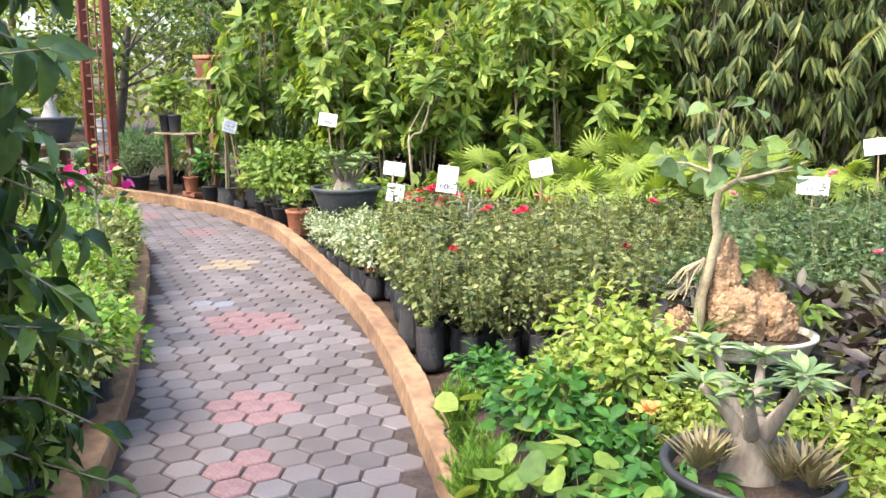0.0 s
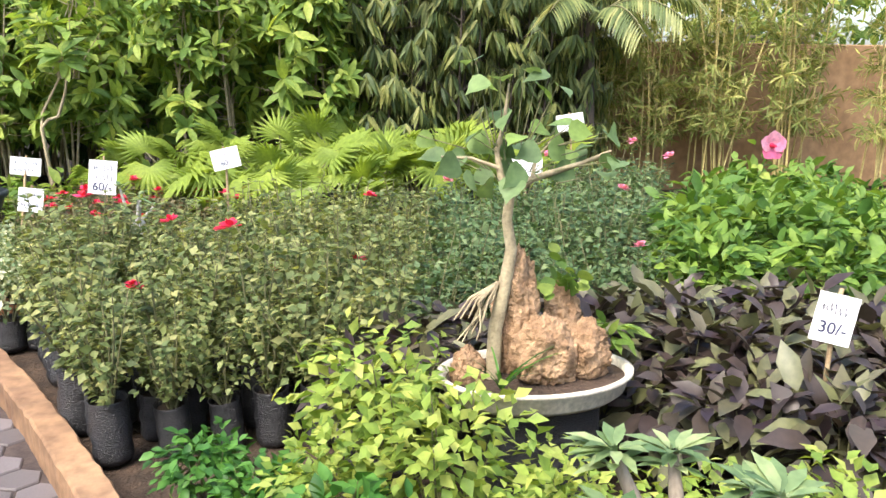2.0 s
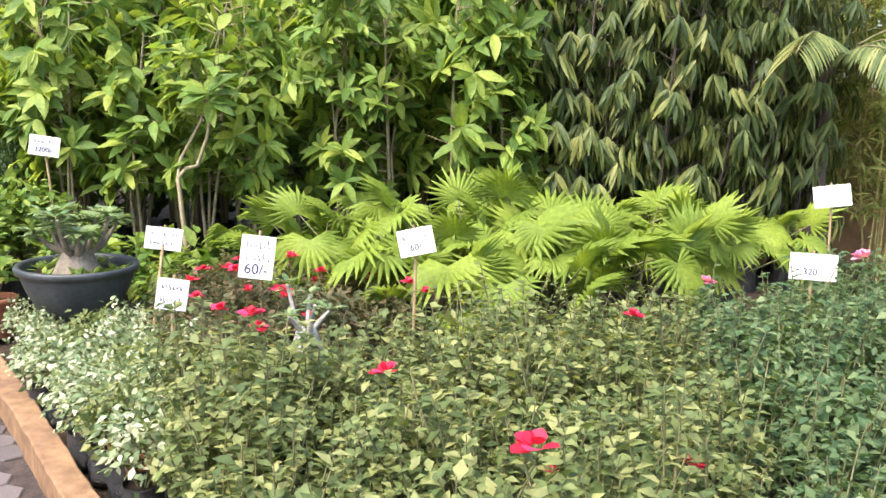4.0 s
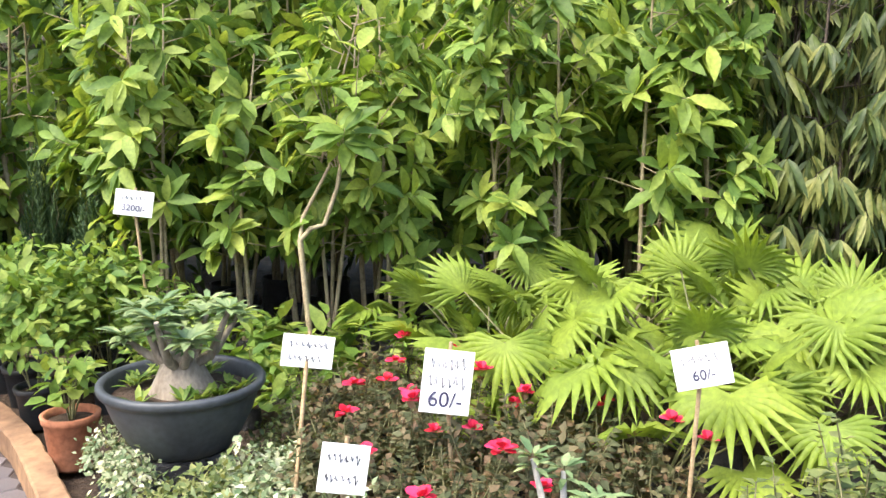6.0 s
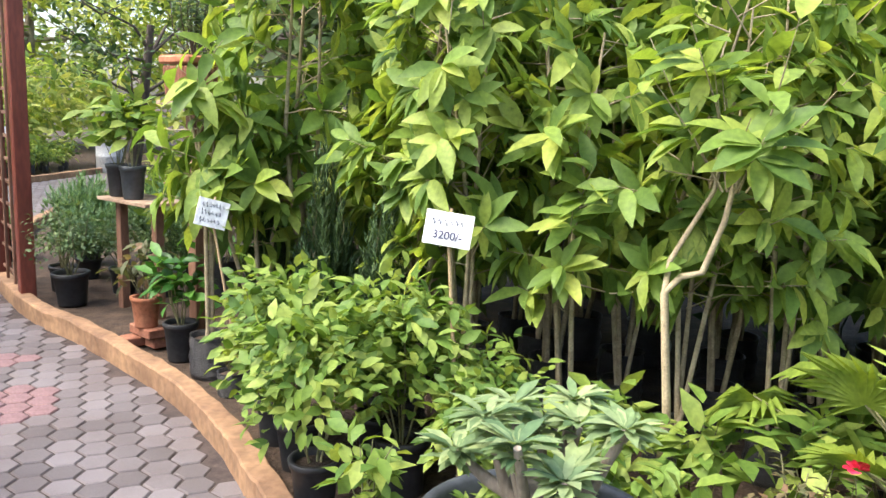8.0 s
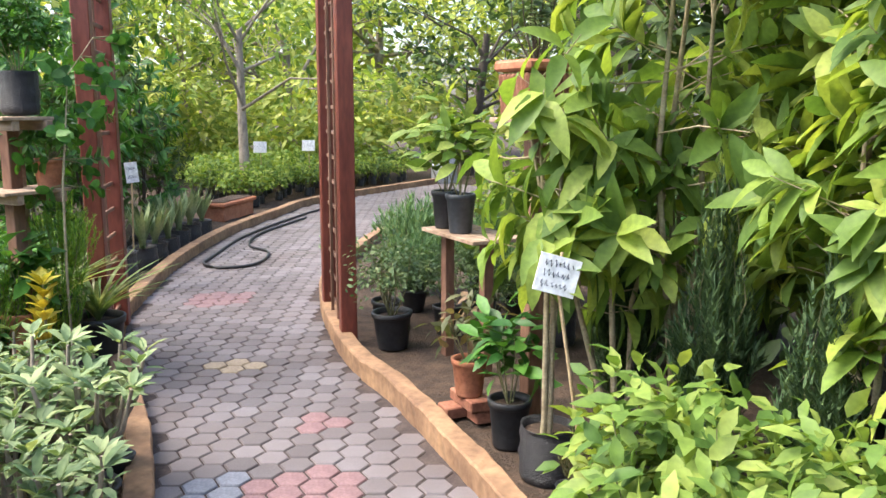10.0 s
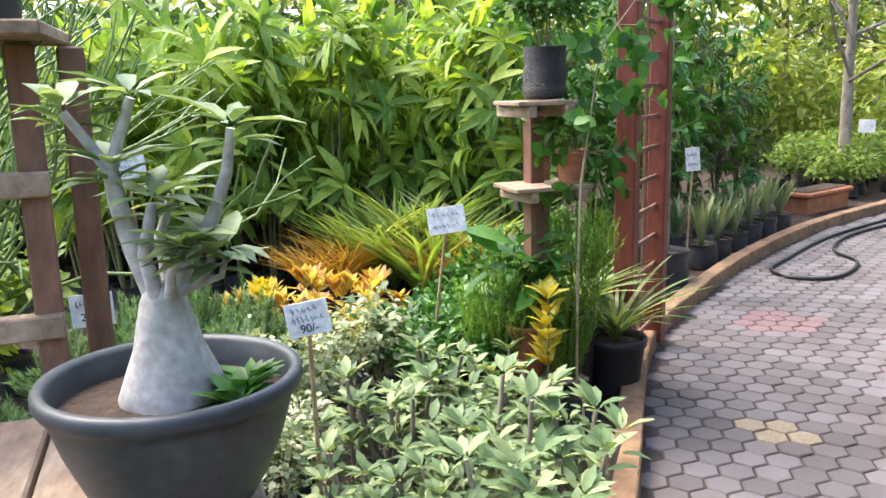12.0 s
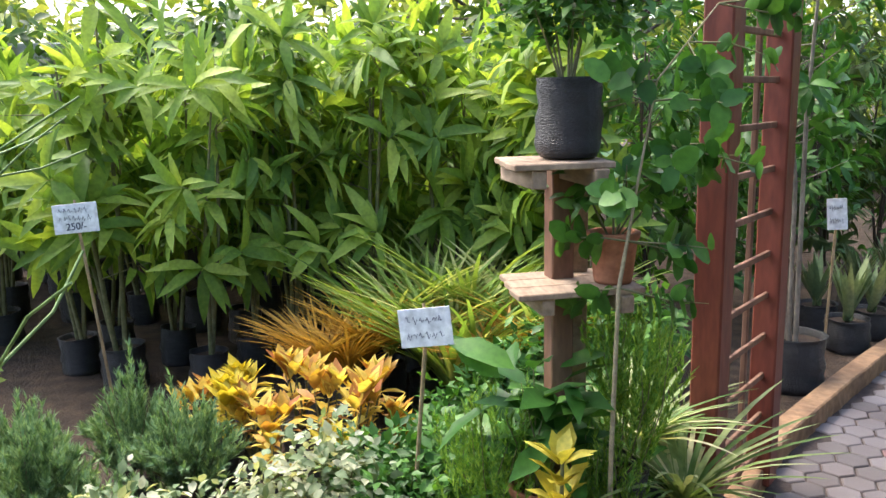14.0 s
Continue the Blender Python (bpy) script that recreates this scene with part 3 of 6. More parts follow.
def hedge_plant(seed, leaf, label, group, h=2.3, ll=0.2, lw=0.36, n=16, per=13, low=0.3, shape=T_DROOP, spread=0.42, name="hedge_plant", bark=M_TANSTEM, droop=0.35, bag=True):
    """A tall nursery sapling: a few thin leaning stems and large leaves in loose whorls."""
    r = np.random.RandomState(seed)
    g = thing(name, label, "sapling", group)
    if bag:
        bag_parts(g, 0.11, 0.24, 0, seed)
    st, b, t = [], [], []
    for k in range(3):
        a = r.uniform(0, 6.28)
        top = np.array([math.cos(a) * 0.16, math.sin(a) * 0.16, h * r.uniform(0.8, 1.0)])
        foot = np.array([math.cos(a) * 0.03, math.sin(a) * 0.03, 0.18])
        mid = (foot + top) / 2 + r.normal(0, 0.06, 3)
        st += tube([foot, mid, top], [0.014, 0.011, 0.005], 6)
        for i in range(n):
            u = low + (1 - low) * (i + r.rand()) / n
            p = foot * (1 - u) + top * u + (mid - (foot + top) / 2) * 4 * u * (1 - u)
            d = rand_dirs(r, 1, 0.0, 0.8)[0]
            q = p + d * spread * r.uniform(0.4, 1.0)
            b.append(p)
            t.append(q)
    b, t = np.array(b), np.array(t)
    st += stems(r, b, t, 0.004, 4)
    mk("stem", st, bark, g)
    mk("leaves", [sprigs(r, b, t, per, shape, ll, lw, droop, 0.62, 0.35, 0.7)], leaf, g)
    return g


def fan_leaf(r, c, way, size, n=19):
    """A pleated fan of joined segments with free tips."""
    way = unit(np.array(way, float))
    up = np.array([0, 0, 1.0]) - way * way[2]
    up = unit(up + np.array([0.15 * way[1], -0.15 * way[0], 0.001]))
    way = unit(way - up * way.dot(up))
    side = np.cross(way, up)
    v, f = [tuple(c)], []
    for i in range(n):
        a = math.radians(-115 + 230 * i / (n - 1))
        da = math.radians(230 / (n - 1)) * 0.5
        ln = size * (0.8 + 0.2 * math.cos(a)) * r.uniform(0.92, 1.06)

        def at(ang, rad, lift):
            d = way * math.cos(ang) + side * math.sin(ang)
            return c + d * rad + up * lift
        k = len(v)
        pl = 0.1 * size
        v += [at(a - da, ln * 0.5, 0), at(a, ln * 0.56, pl), at(a + da, ln * 0.5, 0), at(a, ln, -0.2 * size * r.uniform(0.4, 1.3))]
        f += [(0, k, k + 1), (0, k + 1, k + 2), (k, k + 3, k + 1), (k + 1, k + 3, k + 2)]
    return np.array([tuple(p) for p in v]), np.array(f)


def fan_palm(seed, h=0.95):
    r = np.random.RandomState(seed)
    g = thing("fan_palm", "young fan palm with bright pleated green fronds", "palm", "clump of fan palms")
    bag_parts(g, 0.1, 0.2, 0, seed)
    st = []
    for i in range(14):
        a = i * 2.4 + r.uniform(-0.3, 0.3)
        e = r.uniform(0.35, 1.5)
        d = unit(np.array([math.cos(a), math.sin(a), e]))
        p = np.array([0, 0, 0.16])
        ln = h * r.uniform(0.55, 0.85)
        q = p + d * ln
        q[2] = min(max(q[2], h * 0.45), h * 1.05)
        m = (p + q) / 2 + np.array([0, 0, 0.06])
        st += tube([p, m, q], [0.006, 0.005, 0.004], 4)
        mk("frond", [fan_leaf(r, q, d * np.array([1, 1, 0.0]) + np.array([r.normal(0, 0.3), r.normal(0, 0.3), r.choice([-1.1, -0.7, -0.3, 0.2, 1.0, 1.6])]), r.uniform(0.2, 0.29))], L_PALM, g)
    mk("stalk", st, M_STEM, g)
    return g


def low_plant(seed, name, label, category, group, leaf, h, radius, n, shape, ll, lw, pot="bag", pr=0.06, ph=0.14, hollow=0.25, flat=0.5, nst=7, droop=0.05):
    """A low leafy plant in a bag or pot."""
    r = np.random.RandomState(seed)
    g = thing(name, label, category, group)
    if pot == "bag":
        bag_parts(g, pr, ph, 0, seed)
    elif pot:
        pot_parts(g, pr, ph, pot)
    b, t = shoots(r, nst, (0, 0, ph * 0.85), h - ph * 0.9, radius * 0.8, 0.6)
    mk("stem", stems(r, b, t, 0.004, 4), M_STEM, g)
    mid = (ph + h) / 2 * 1.04
    mk("leaves", [bush(r, (0, 0, mid), radius, (h - ph) / 2 + 0.03, n, shape, ll, lw, hollow, flat, droop), sprigs(r, b, t, max(4, n // (nst * 3)), shape, ll, lw, 0.05, 0.65, 0.4)], leaf, g)
    return g


def feathery(seed, name, label, category, group, leaf, h, radius, n, pot="bag", pr=0.07, ph=0.16, needle=0.03, per=70, cone=True):
    """A dwarf conifer or feathery plant: upright plumes of needles."""
    r = np.random.RandomState(seed)
    g = thing(name, label, category, group)
    if pot == "bag":
        bag_parts(g, pr, ph, 0, seed)
    elif pot:
        pot_parts(g, pr, ph, pot)
    a = r.uniform(0, 6.28, n)
    s = radius * np.sqrt(r.rand(n))
    z0 = ph * 0.8 + (h - ph) * 0.35 * r.rand(n)
    z1 = h * (1 - (0.55 if cone else 0.25) * s / radius) * r.uniform(0.75, 1.0, n)
    z1 = np.maximum(z1, z0 + 0.08)
    b = np.stack([s * 0.4 * np.cos(a), s * 0.4 * np.sin(a), z0], 1)
    t = np.stack([s * np.cos(a), s * np.sin(a), z1], 1)
    mk("stem", stems(r, b[:14], t[:14], 0.003, 4), M_STEM, g)
    mk("foliage", [sprigs(r, b, t, per, T_NEEDLE, needle, 0.2, -0.1, 0.5, 0.05)], leaf, g)
    return g


def strap_plant(seed, name, label, category, group, leaf, ll, lw, n, pot="bag", pr=0.1, ph=0.18, rise=0.9, mat2=None, shape=None):
    r = np.random.RandomState(seed)
    g = thing(name, label, category, group)
    if pot == "bag":
        bag_parts(g, pr, ph, 0, seed)
    elif pot:
        pot_parts(g, pr, ph, pot)
    mk("leaves", [rosette(r, (0, 0, ph * 0.85), n, ll, lw, shape or T_STRAP, rise)], leaf, g)
    return g


def adenium_seedling(seed):
    r = np.random.RandomState(seed)
    g = thing("adenium_seedling", "young grey-green adenium in a black pot", "desert rose", "adenium seedlings by the kerb")
    pot_parts(g, 0.055, 0.09, M_BLACKPOT)
    st, lv = [], []
    st += tube([(0, 0, 0.07), (0.004, 0, 0.11), (0, 0.004, 0.16)], [0.022, 0.017, 0.01], 8)
    for k in range(5):
        a = k * 1.3 + r.uniform(-0.3, 0.3)
        q = np.array([math.cos(a) * r.uniform(0.04, 0.1), math.sin(a) * r.uniform(0.04, 0.1), r.uniform(0.22, 0.4)])
        p = np.array([0, 0, 0.14])
        st += tube([p, (p + q) / 2 + np.array([math.cos(a), math.sin(a), -0.3]) * 0.018, q], [0.009, 0.0075, 0.005], 6)
        lv.append(rosette(r, q, 9, 0.066, 0.4, T_OVAL, 0.8))
        lv.append(rosette(r, q * np.array([0.9, 0.9, 0.88]), 3, 0.06, 0.4, T_OVAL, 0.4))
    mk("trunk", st, M_BARK, g)
    mk("leaves", lv, L_GREY, g)
    return g


def limb(st, pts, r0, r1, n=9):
    k = len(pts)
    st += tube(pts, [r0 + (r1 - r0) * i / (k - 1) for i in range(k)], n)


def adenium(seed, name, label, big, pot_r, pot_h, trunk_h, limbs, z=0.0, stand=None, leafn=11, leafl=0.11, pmat=None, weeds=True, group="", caudex=None, taper=0.0, tmat=None):
    """A desert rose with a swollen base in a wide bowl."""
    r = np.random.RandomState(seed)
    g = thing(name, label, "desert rose", group)
    h = pot_h
    prof = [(0, 0), (pot_r * 0.58, 0), (pot_r * 0.62, 0.012), (pot_r * 0.72, h * 0.22), (pot_r * 0.85, h * 0.52), (pot_r * 0.93, h * 0.78), (pot_r * 0.94, h * 0.84), (pot_r * 0.99, h * 0.86),
            (pot_r * 1.02, h * 0.91), (pot_r * 1.02, h * 0.97), (pot_r * 1.0, h), (pot_r * 0.94, h), (pot_r * 0.91, h * 0.96), (pot_r * 0.89, h * 0.8), (pot_r * 0.87, h * 0.72)]
    mk("bowl", lathe(prof, 56), pmat or M_POT, g, "dark grey plastic bowl with a rolled rim")
    mk("soil", lathe([(0, h * 0.82), (pot_r * 0.5, h * 0.81), (pot_r * 0.885, h * 0.77)], 36, (0, 0, 0), 0.02, seed), M_SOIL, g)
    zb = h * 0.78
    w = caudex or big
    body = [(w * 1.0, 0), (w * 1.02, trunk_h * 0.08), (w * 0.95, trunk_h * 0.25), (w * 0.8, trunk_h * 0.5), (w * 0.68, trunk_h * 0.75), (w * 0.56, trunk_h * 0.95), (w * 0.42, trunk_h * 1.08), (0.0, trunk_h * 1.12)]
    body = [(rad * (1 - taper * min(1.0, z / trunk_h) * 0.55), z) for rad, z in body]
    st = lathe(body, 28, (0, 0, zb), 0.06, seed)
    lv = []
    for pts, r0, r1 in limbs:
        q = [np.array(p) + np.array([0, 0, zb]) for p in pts]
        limb(st, q, r0, r1)
        lv.append(rosette(r, q[-1] + np.array([0, 0, 0.005]), leafn, leafl, 0.36, T_OVAL, 0.35))
        lv.append(rosette(r, q[-1] - np.array([0, 0, 0.02]), leafn // 2, leafl * 0.8, 0.36, T_OVAL, 0.3))
    mk("trunk", st, tmat or M_PALEBARK, g, "knotted grey-brown trunk" if tmat else "smooth swollen pale grey trunk")
    mk("leaves", lv, L_GREY, g)
    if weeds:
        wv = []
        for k in range(16):
            a, s = r.uniform(0, 6.28), pot_r * r.uniform(0.5, 0.8)
            wv.append(rosette(r, (s * math.cos(a), s * math.sin(a), h * 0.8), 9, 0.07, 0.3, T_OVAL, 0.9))
        tagged(mk("weed", wv, L_SHRUB, g), kind="stuff")
    return g


# ---- signs ----
def text_mesh(name, words, size, parent, m):
    cu = bpy.data.curves.new(name, "FONT")
    cu.body, cu.size, cu.align_x, cu.align_y = words, size, "CENTER", "CENTER"
    cu.extrude, cu.offset = 0.0004, 0.0003
    o = new(name, cu)
    me = bpy.data.meshes.new_from_object(o.evaluated_get(bpy.context.evaluated_depsgraph_get()))
    bpy.data.objects.remove(o)
    me.materials.clear()
    me.materials.append(M_INK)
    me.transform(m)
    ob = new(name, me)
    ob.parent = parent


def sign(x, y, z, w, h, facing, tilt, words, foot, label, lines=1, seed=0):
    """A white price card on a stick; (x, y, z) is the card's middle."""
    g = thing("price_sign", label, "sign", "white price signs")
    r = np.random.RandomState(seed + 77)
    m = pose(x, y, z, 0, 0, facing) @ pose(0, 0, 0, -6, tilt, 0)
    bm = block((w, 0.004, h), (0, 0, 0), 0, 0.001)
    bm.transform(m)
    part("card", bm, M_CARD, g)
    back = m @ Vector((0, 0.011, 0))
    top = m @ Vector((0, 0.011, h * 0.62))
    mk("stick", tube([(foot[0], foot[1], foot[2]), tuple(back), tuple(top)], [0.0075, 0.007, 0.006], 6), M_STICK, g)
    rows = lines + (1 if words else 0)
    for i in range(lines):
        zz = h * (0.5 - (i + 0.75) / (rows + 0.5))
        x0 = -w * 0.36
        while x0 < w * 0.3:
            gl = r.uniform(0.06, 0.1) * w
            hh = h * 0.16
            q = [(x0, -0.0035, zz + r.uniform(-0.5, 0.5) * hh), (x0 + gl * 0.3, -0.0035, zz + hh * r.uniform(0.3, 0.7)), (x0 + gl * 0.6, -0.0035, zz - hh * r.uniform(0.2, 0.7)), (x0 + gl, -0.0035, zz + r.uniform(-0.3, 0.3) * hh)]
            mk("lettering", tube([tuple(m @ Vector(p)) for p in q], 0.0011, 4), M_INK, g)
            x0 += gl * 1.45
    if words:
        text_mesh("price", words, h * 0.34, g, m @ pose(0, -0.0036, -h * (0.5 - 0.75 / (rows + 0.5)), 90, 0, 0))
    return g

# ---- the right-hand beds ----
bed_poly = [(-0.22, 7.28), (0.62, 7.3), (0.8, 7.55), (1.5, 7.6), (2.15, 7.9), (2.6, 8.9), (3.3, 10.4), (2.5, 10.2), (1.6, 9.75), (0.5, 9.5), (0.05, 9.2), (-0.35, 9.2), (-0.75, 8.9), (-0.5, 8.15)]
front = [s for s in fill(bed_poly, 0.172, 3) if s[0] < 1.0 + 0.3 * (s[1] - 8.2)]
back = [s for s in fill(bed_poly, 0.185, 4) if s[0] >= 1.0 + 0.3 * (s[1] - 8.2)]
roses = [rose(11 + i, L_ROSE, "rose bush with small olive-green leaves in a black polybag", f) for i, f in enumerate((None, None, None, None, L_RED))]
random.Random(3).shuffle(front)
put(roses, front, 5, 0.82, 1.25, 6.0, 1)
roses_b = [rose(31 + i, L_ROSE_DK, "dark green rose bush in a black polybag", f) for i, f in enumerate((None, None, None, L_PINK))]
random.Random(4).shuffle(back)
put(roses_b, back, 6, 0.85, 1.25, 6.0, 1)
bronze_poly = [(-1.0, 10.25), (-0.75, 9.5), (-0.1, 9.5), (0.25, 9.85), (0.0, 10.6), (-0.45, 11.0), (-0.95, 11.0)]
roses_c = [rose(51 + i, L_BRONZE, "rose bush with bronze young leaves and crimson flowers", f, 0.38) for i, f in enumerate((L_RED, None, L_RED, None))]
put(roses_c, fill(bronze_poly, 0.19, 7), 8)

pale_poly = [(-0.72, 8.5), (-0.3, 8.6), (-0.55, 9.5), (-0.9, 9.95), (-1.2, 10.15), (-1.42, 9.75), (-1.0, 9.0)]
pale = [low_plant(71 + i, "snow_bush", "low bush with pale speckled green and cream leaves", "shrub", "pale low bushes along the kerb", m, 0.36, 0.14, 420, T_TINY, 0.032, 0.6) for i, m in enumerate((L_VARIEG, L_ROSE, L_VARIEG))]
put(pale, fill(pale_poly, 0.19, 9) + [(-1.38, 9.97, 0.02, 0.8), (-1.2, 10.08, 0.02, 0.8), (-1.56, 10.2, 0.02, 0.75), (-1.05, 10.25, 0.02, 0.8), (-1.7, 10.42, 0.02, 0.75), (-1.1, 10.45, 0.02, 0.8)], 10)
for k, (x, y) in enumerate(((-0.9, 8.82), (-0.99, 8.97))):
    g = thing("terracotta_pot", "small terracotta pot standing on the bed edge", "flower pot", "small terracotta pots")
    pot_parts(g, 0.05, 0.15, M_TERRA)
    g.matrix_basis = pose(x + 0.12, y, 0.03)

# bowl with a clipped desert rose
lim = []
rr = np.random.RandomState(4)
for k in range(13):
    a = k * 0.95
    s = rr.uniform(0.08, 0.2)
    lim.append(([(0.02 * math.cos(a), 0.02 * math.sin(a), 0.09), (s * 0.6 * math.cos(a), s * 0.6 * math.sin(a), 0.14), (s * math.cos(a), s * math.sin(a), rr.uniform(0.2, 0.31))], 0.022, 0.009))
bowl = adenium(5, "desert_rose_bowl", "bushy adenium with a knotted pale base in a wide grey bowl", 0.1, 0.285, 0.25, 0.14, lim, leafn=24, leafl=0.085, caudex=0.12, taper=0.3, tmat=M_BARK)
bowl.matrix_basis = pose(-1.43, 10.4, 0.27, 0, 0, 20)
g = thing("bowl_stand", "low dark brick stand under the grey bowl", "stand")
part("plinth", block((0.3, 0.3, 0.265), (-1.43, 10.4, 0.135), 20, 0.01), M_BAG, g)
# small desert rose in the rose bed
lim = [([(0, 0, 0.12), (0.05 * math.cos(a), 0.05 * math.sin(a), 0.18), (0.09 * math.cos(a), 0.09 * math.sin(a), 0.22 + 0.05 * (k % 3))], 0.014, 0.006) for k, a in enumerate((0.3, 1.5, 2.6, 3.9, 5.1))]
small = adenium(8, "desert_rose", "small adenium with a bulbous pale base in a black bowl", 0.07, 0.15, 0.14, 0.15, lim, leafn=10, leafl=0.06, caudex=0.075)
small.matrix_basis = pose(-0.26, 9.32, 0.22)
g = thing("pot_stand", "upturned black pot carrying a small adenium", "stand")
pot_parts(g, 0.1, 0.2, M_BLACKPOT, soil=False)
g.matrix_basis = pose(-0.26, 9.32, 0.02)

# fan palms
palms = [fan_palm(90 + i) for i in range(4)]
put(palms, [(0.32, 10.35, 0, 0.9), (0.6, 10.6, 0), (0.05, 10.75, 0), (0.95, 10.35, 0), (1.1, 10.75, 0), (0.6, 11.0, 0), (1.5, 10.5, 0), (1.65, 11.0, 0), (2.0, 10.8, 0), (1.2, 11.2, 0), (0.3, 11.3, 0.0), (2.35, 11.2, 0), (-0.25, 11.2, 0, 0.85)], 12, 0.95, 1.15)

# broad-leaved saplings
G_SAP = "row of broad-leaved saplings"
saps = [hedge_plant(110 + i, L_BIG, "tall sapling with large drooping fresh green leaves", G_SAP, 2.35, 0.18, 0.37, 18, 12, 0.3, T_LANCE, 0.46, droop=0.12) for i in range(5)]
r = np.random.RandomState(15)
spots = []
for row, (yy, x0, x1) in enumerate(((12.05, -2.3, 1.2), (12.5, -2.9, 1.3), (12.95, -2.5, 1.4), (13.45, -2.4, 1.5))):
    x = x0
    while x < x1:
        spots.append((x + r.uniform(-0.08, 0.08), yy + r.uniform(-0.12, 0.12) + max(0, (-1.8 - x)) * 0.3, 0.0, 0.92 + 0.05 * row))
        x += 0.42
put(saps, spots, 16, 0.92, 1.1)
small_saps = [low_plant(131 + i, "broadleaf_plant", "low plant with upright oval mid-green leaves", "plant", "broad-leaved plants by the palms", L_SHRUB, 0.5, 0.17, 60, T_OVAL, 0.13, 0.5) for i in range(2)]
put(small_saps, [(-1.1, 10.95, 0, 0.8), (-1.35, 11.2, 0, 0.85), (-1.0, 11.35, 0, 0.9), (-1.3, 11.6, 0), (-0.62, 11.45, 0), (-0.35, 11.65, 0), (-0.1, 11.55, 0)], 17)

# weeping hedge
G_ASH = "weeping hedge trees"
ash = [hedge_plant(140 + i, L_ASHOKA, "slim tree with narrow drooping dark leaves", G_ASH, 2.9, 0.17, 0.17, 30, 20, 0.1, T_DROOP, 0.4, "hedge_tree", M_DARKBARK, 0.95) for i in range(4)]
spots = []
for row, (yy, x0, x1) in enumerate(((12.0, 1.45, 3.5), (12.45, 1.3, 3.7), (12.85, 1.5, 3.5))):
    x = x0
    while x < x1:
        spots.append((x, yy, 0.0))
        x += 0.36
put(ash, spots, 18, 0.9, 1.1)


# bent sapling and feather palm before the hedge
g = thing("bent_sapling", "sapling with a sharply bent pale stem and oval leaves", "sapling")
r = np.random.RandomState(151)
st = []
limb(st, [(0, 0, 0), (0.02, 0, 0.4), (-0.02, 0.0, 0.84), (0.03, 0.0, 0.9), (0.1, 0.0, 0.92), (0.16, 0.02, 1.1), (0.2, 0.02, 1.35)], 0.017, 0.009, 8)
limb(st, [(-0.02, 0, 0.84), (-0.01, 0.02, 0.95), (0.12, 0.05, 1.2), (0.16, 0.05, 1.5)], 0.012, 0.006, 7)
mk("stem", st, M_TANSTEM, g)
b, t = shoots(r, 12, (0.18, 0.03, 1.2), 0.55, 0.35, 0.3)
mk("twig", stems(r, b, t, 0.004, 4), M_TANSTEM, g)
mk("leaves", [sprigs(r, b, t, 8, T_LANCE, 0.17, 0.42, 0.25, 0.62, 0.4)], L_BIG, g)
g.matrix_basis = pose(-1.13, 11.55, 0.0)


def feather_palm(seed):
    """A young palm: a fibrous stem and arching fronds with two rows of narrow leaflets."""
    r = np.random.RandomState(seed)
    g = thing("feather_palm", "palm with a fibrous brown stem and arching feathery fronds", "palm")
    mk("stem", tube([(0, 0, 0), (0.02, 0, 0.6), (0.0, 0.02, 1.3), (0, 0, 1.8)], [0.075, 0.06, 0.06, 0.035], 12), M_DARKBARK, g)
    for k in range(9):
        a = k * 2.4 + r.uniform(-0.2, 0.2)
        h, rise = np.array([math.cos(a), math.sin(a), 0]), r.uniform(0.5, 1.0)
        pts = [np.array([0, 0, 1.7]) + h * u * 0.95 + np.array([0, 0, rise * u - 0.75 * u * u]) for u in np.linspace(0, 1, 12)]
        frond = mk("frond", tube(pts, [0.012 - 0.0008 * i for i in range(12)], 5), M_STEM, g)
        pos, way = [], []
        for i in range(2, 11):
            for j in range(3):
                p = pts[i] + (pts[min(i + 1, 11)] - pts[i]) * j / 3
                ax = unit(pts[min(i + 1, 11)] - pts[i])
                sd = unit(np.cross(ax, [0, 0, 1.0]))
                for q in (-1, 1):
                    pos.append(p)
                    way.append(sd * q + ax * 0.8 + np.array([0, 0, -0.35]))
        n = len(pos)
        mk("leaf_blade", [leaves(T_LANCE, pos, way, np.tile([0, 0, 1.0], (n, 1)), r.uniform(0.24, 0.34, n), np.full(n, 0.024))], L_ROSE, frond)
    return g


feather_palm(155).matrix_basis = pose(3.4, 11.95, 0.0, 0, 0, 25)


# bamboo against the wall
def bamboo(seed):
    r = np.random.RandomState(seed)
    g = thing("bamboo", "slender yellow-green bamboo culms with narrow leaves", "bamboo", "bamboo against the ochre wall")
    b, t = [], []
    for k in range(5):
        a = r.uniform(0, 6.28)
        foot = np.array([math.cos(a) * 0.12, math.sin(a) * 0.08, 0.0])
        top = foot + np.array([r.normal(0, 0.28), r.normal(0, 0.1), r.uniform(2.4, 3.3)])
        pts, rad = [], []
        for i in range(9):
            u = i / 8
            p = foot + (top - foot) * u + np.array([0.05 * math.sin(u * 3 + k), 0, 0])
            pts += [p - np.array([0, 0, 0.012]), p, p + np.array([0, 0, 0.012])]
            c = 0.0105 * (1 - 0.6 * u)
            rad += [c, c * 1.22, c]
            if i > 1:
                for q in range(5):
                    d = rand_dirs(r, 1, -0.1, 0.8)[0] * np.array([1, 0.7, 1])
                    b.append(p)
                    t.append(p + d * r.uniform(0.2, 0.45))
        mk("culm", tube(pts, rad, 6), M_CANE, g)
    b, t = np.array(b), np.array(t)
    mk("twig", stems(r, b, t, 0.0022, 3), M_CANE, g)
    mk("leaves", [sprigs(r, b, t, 9, T_LANCE, 0.13, 0.13, 0.25, 0.6, 0.3)], L_BAMBOO, g)
    return g


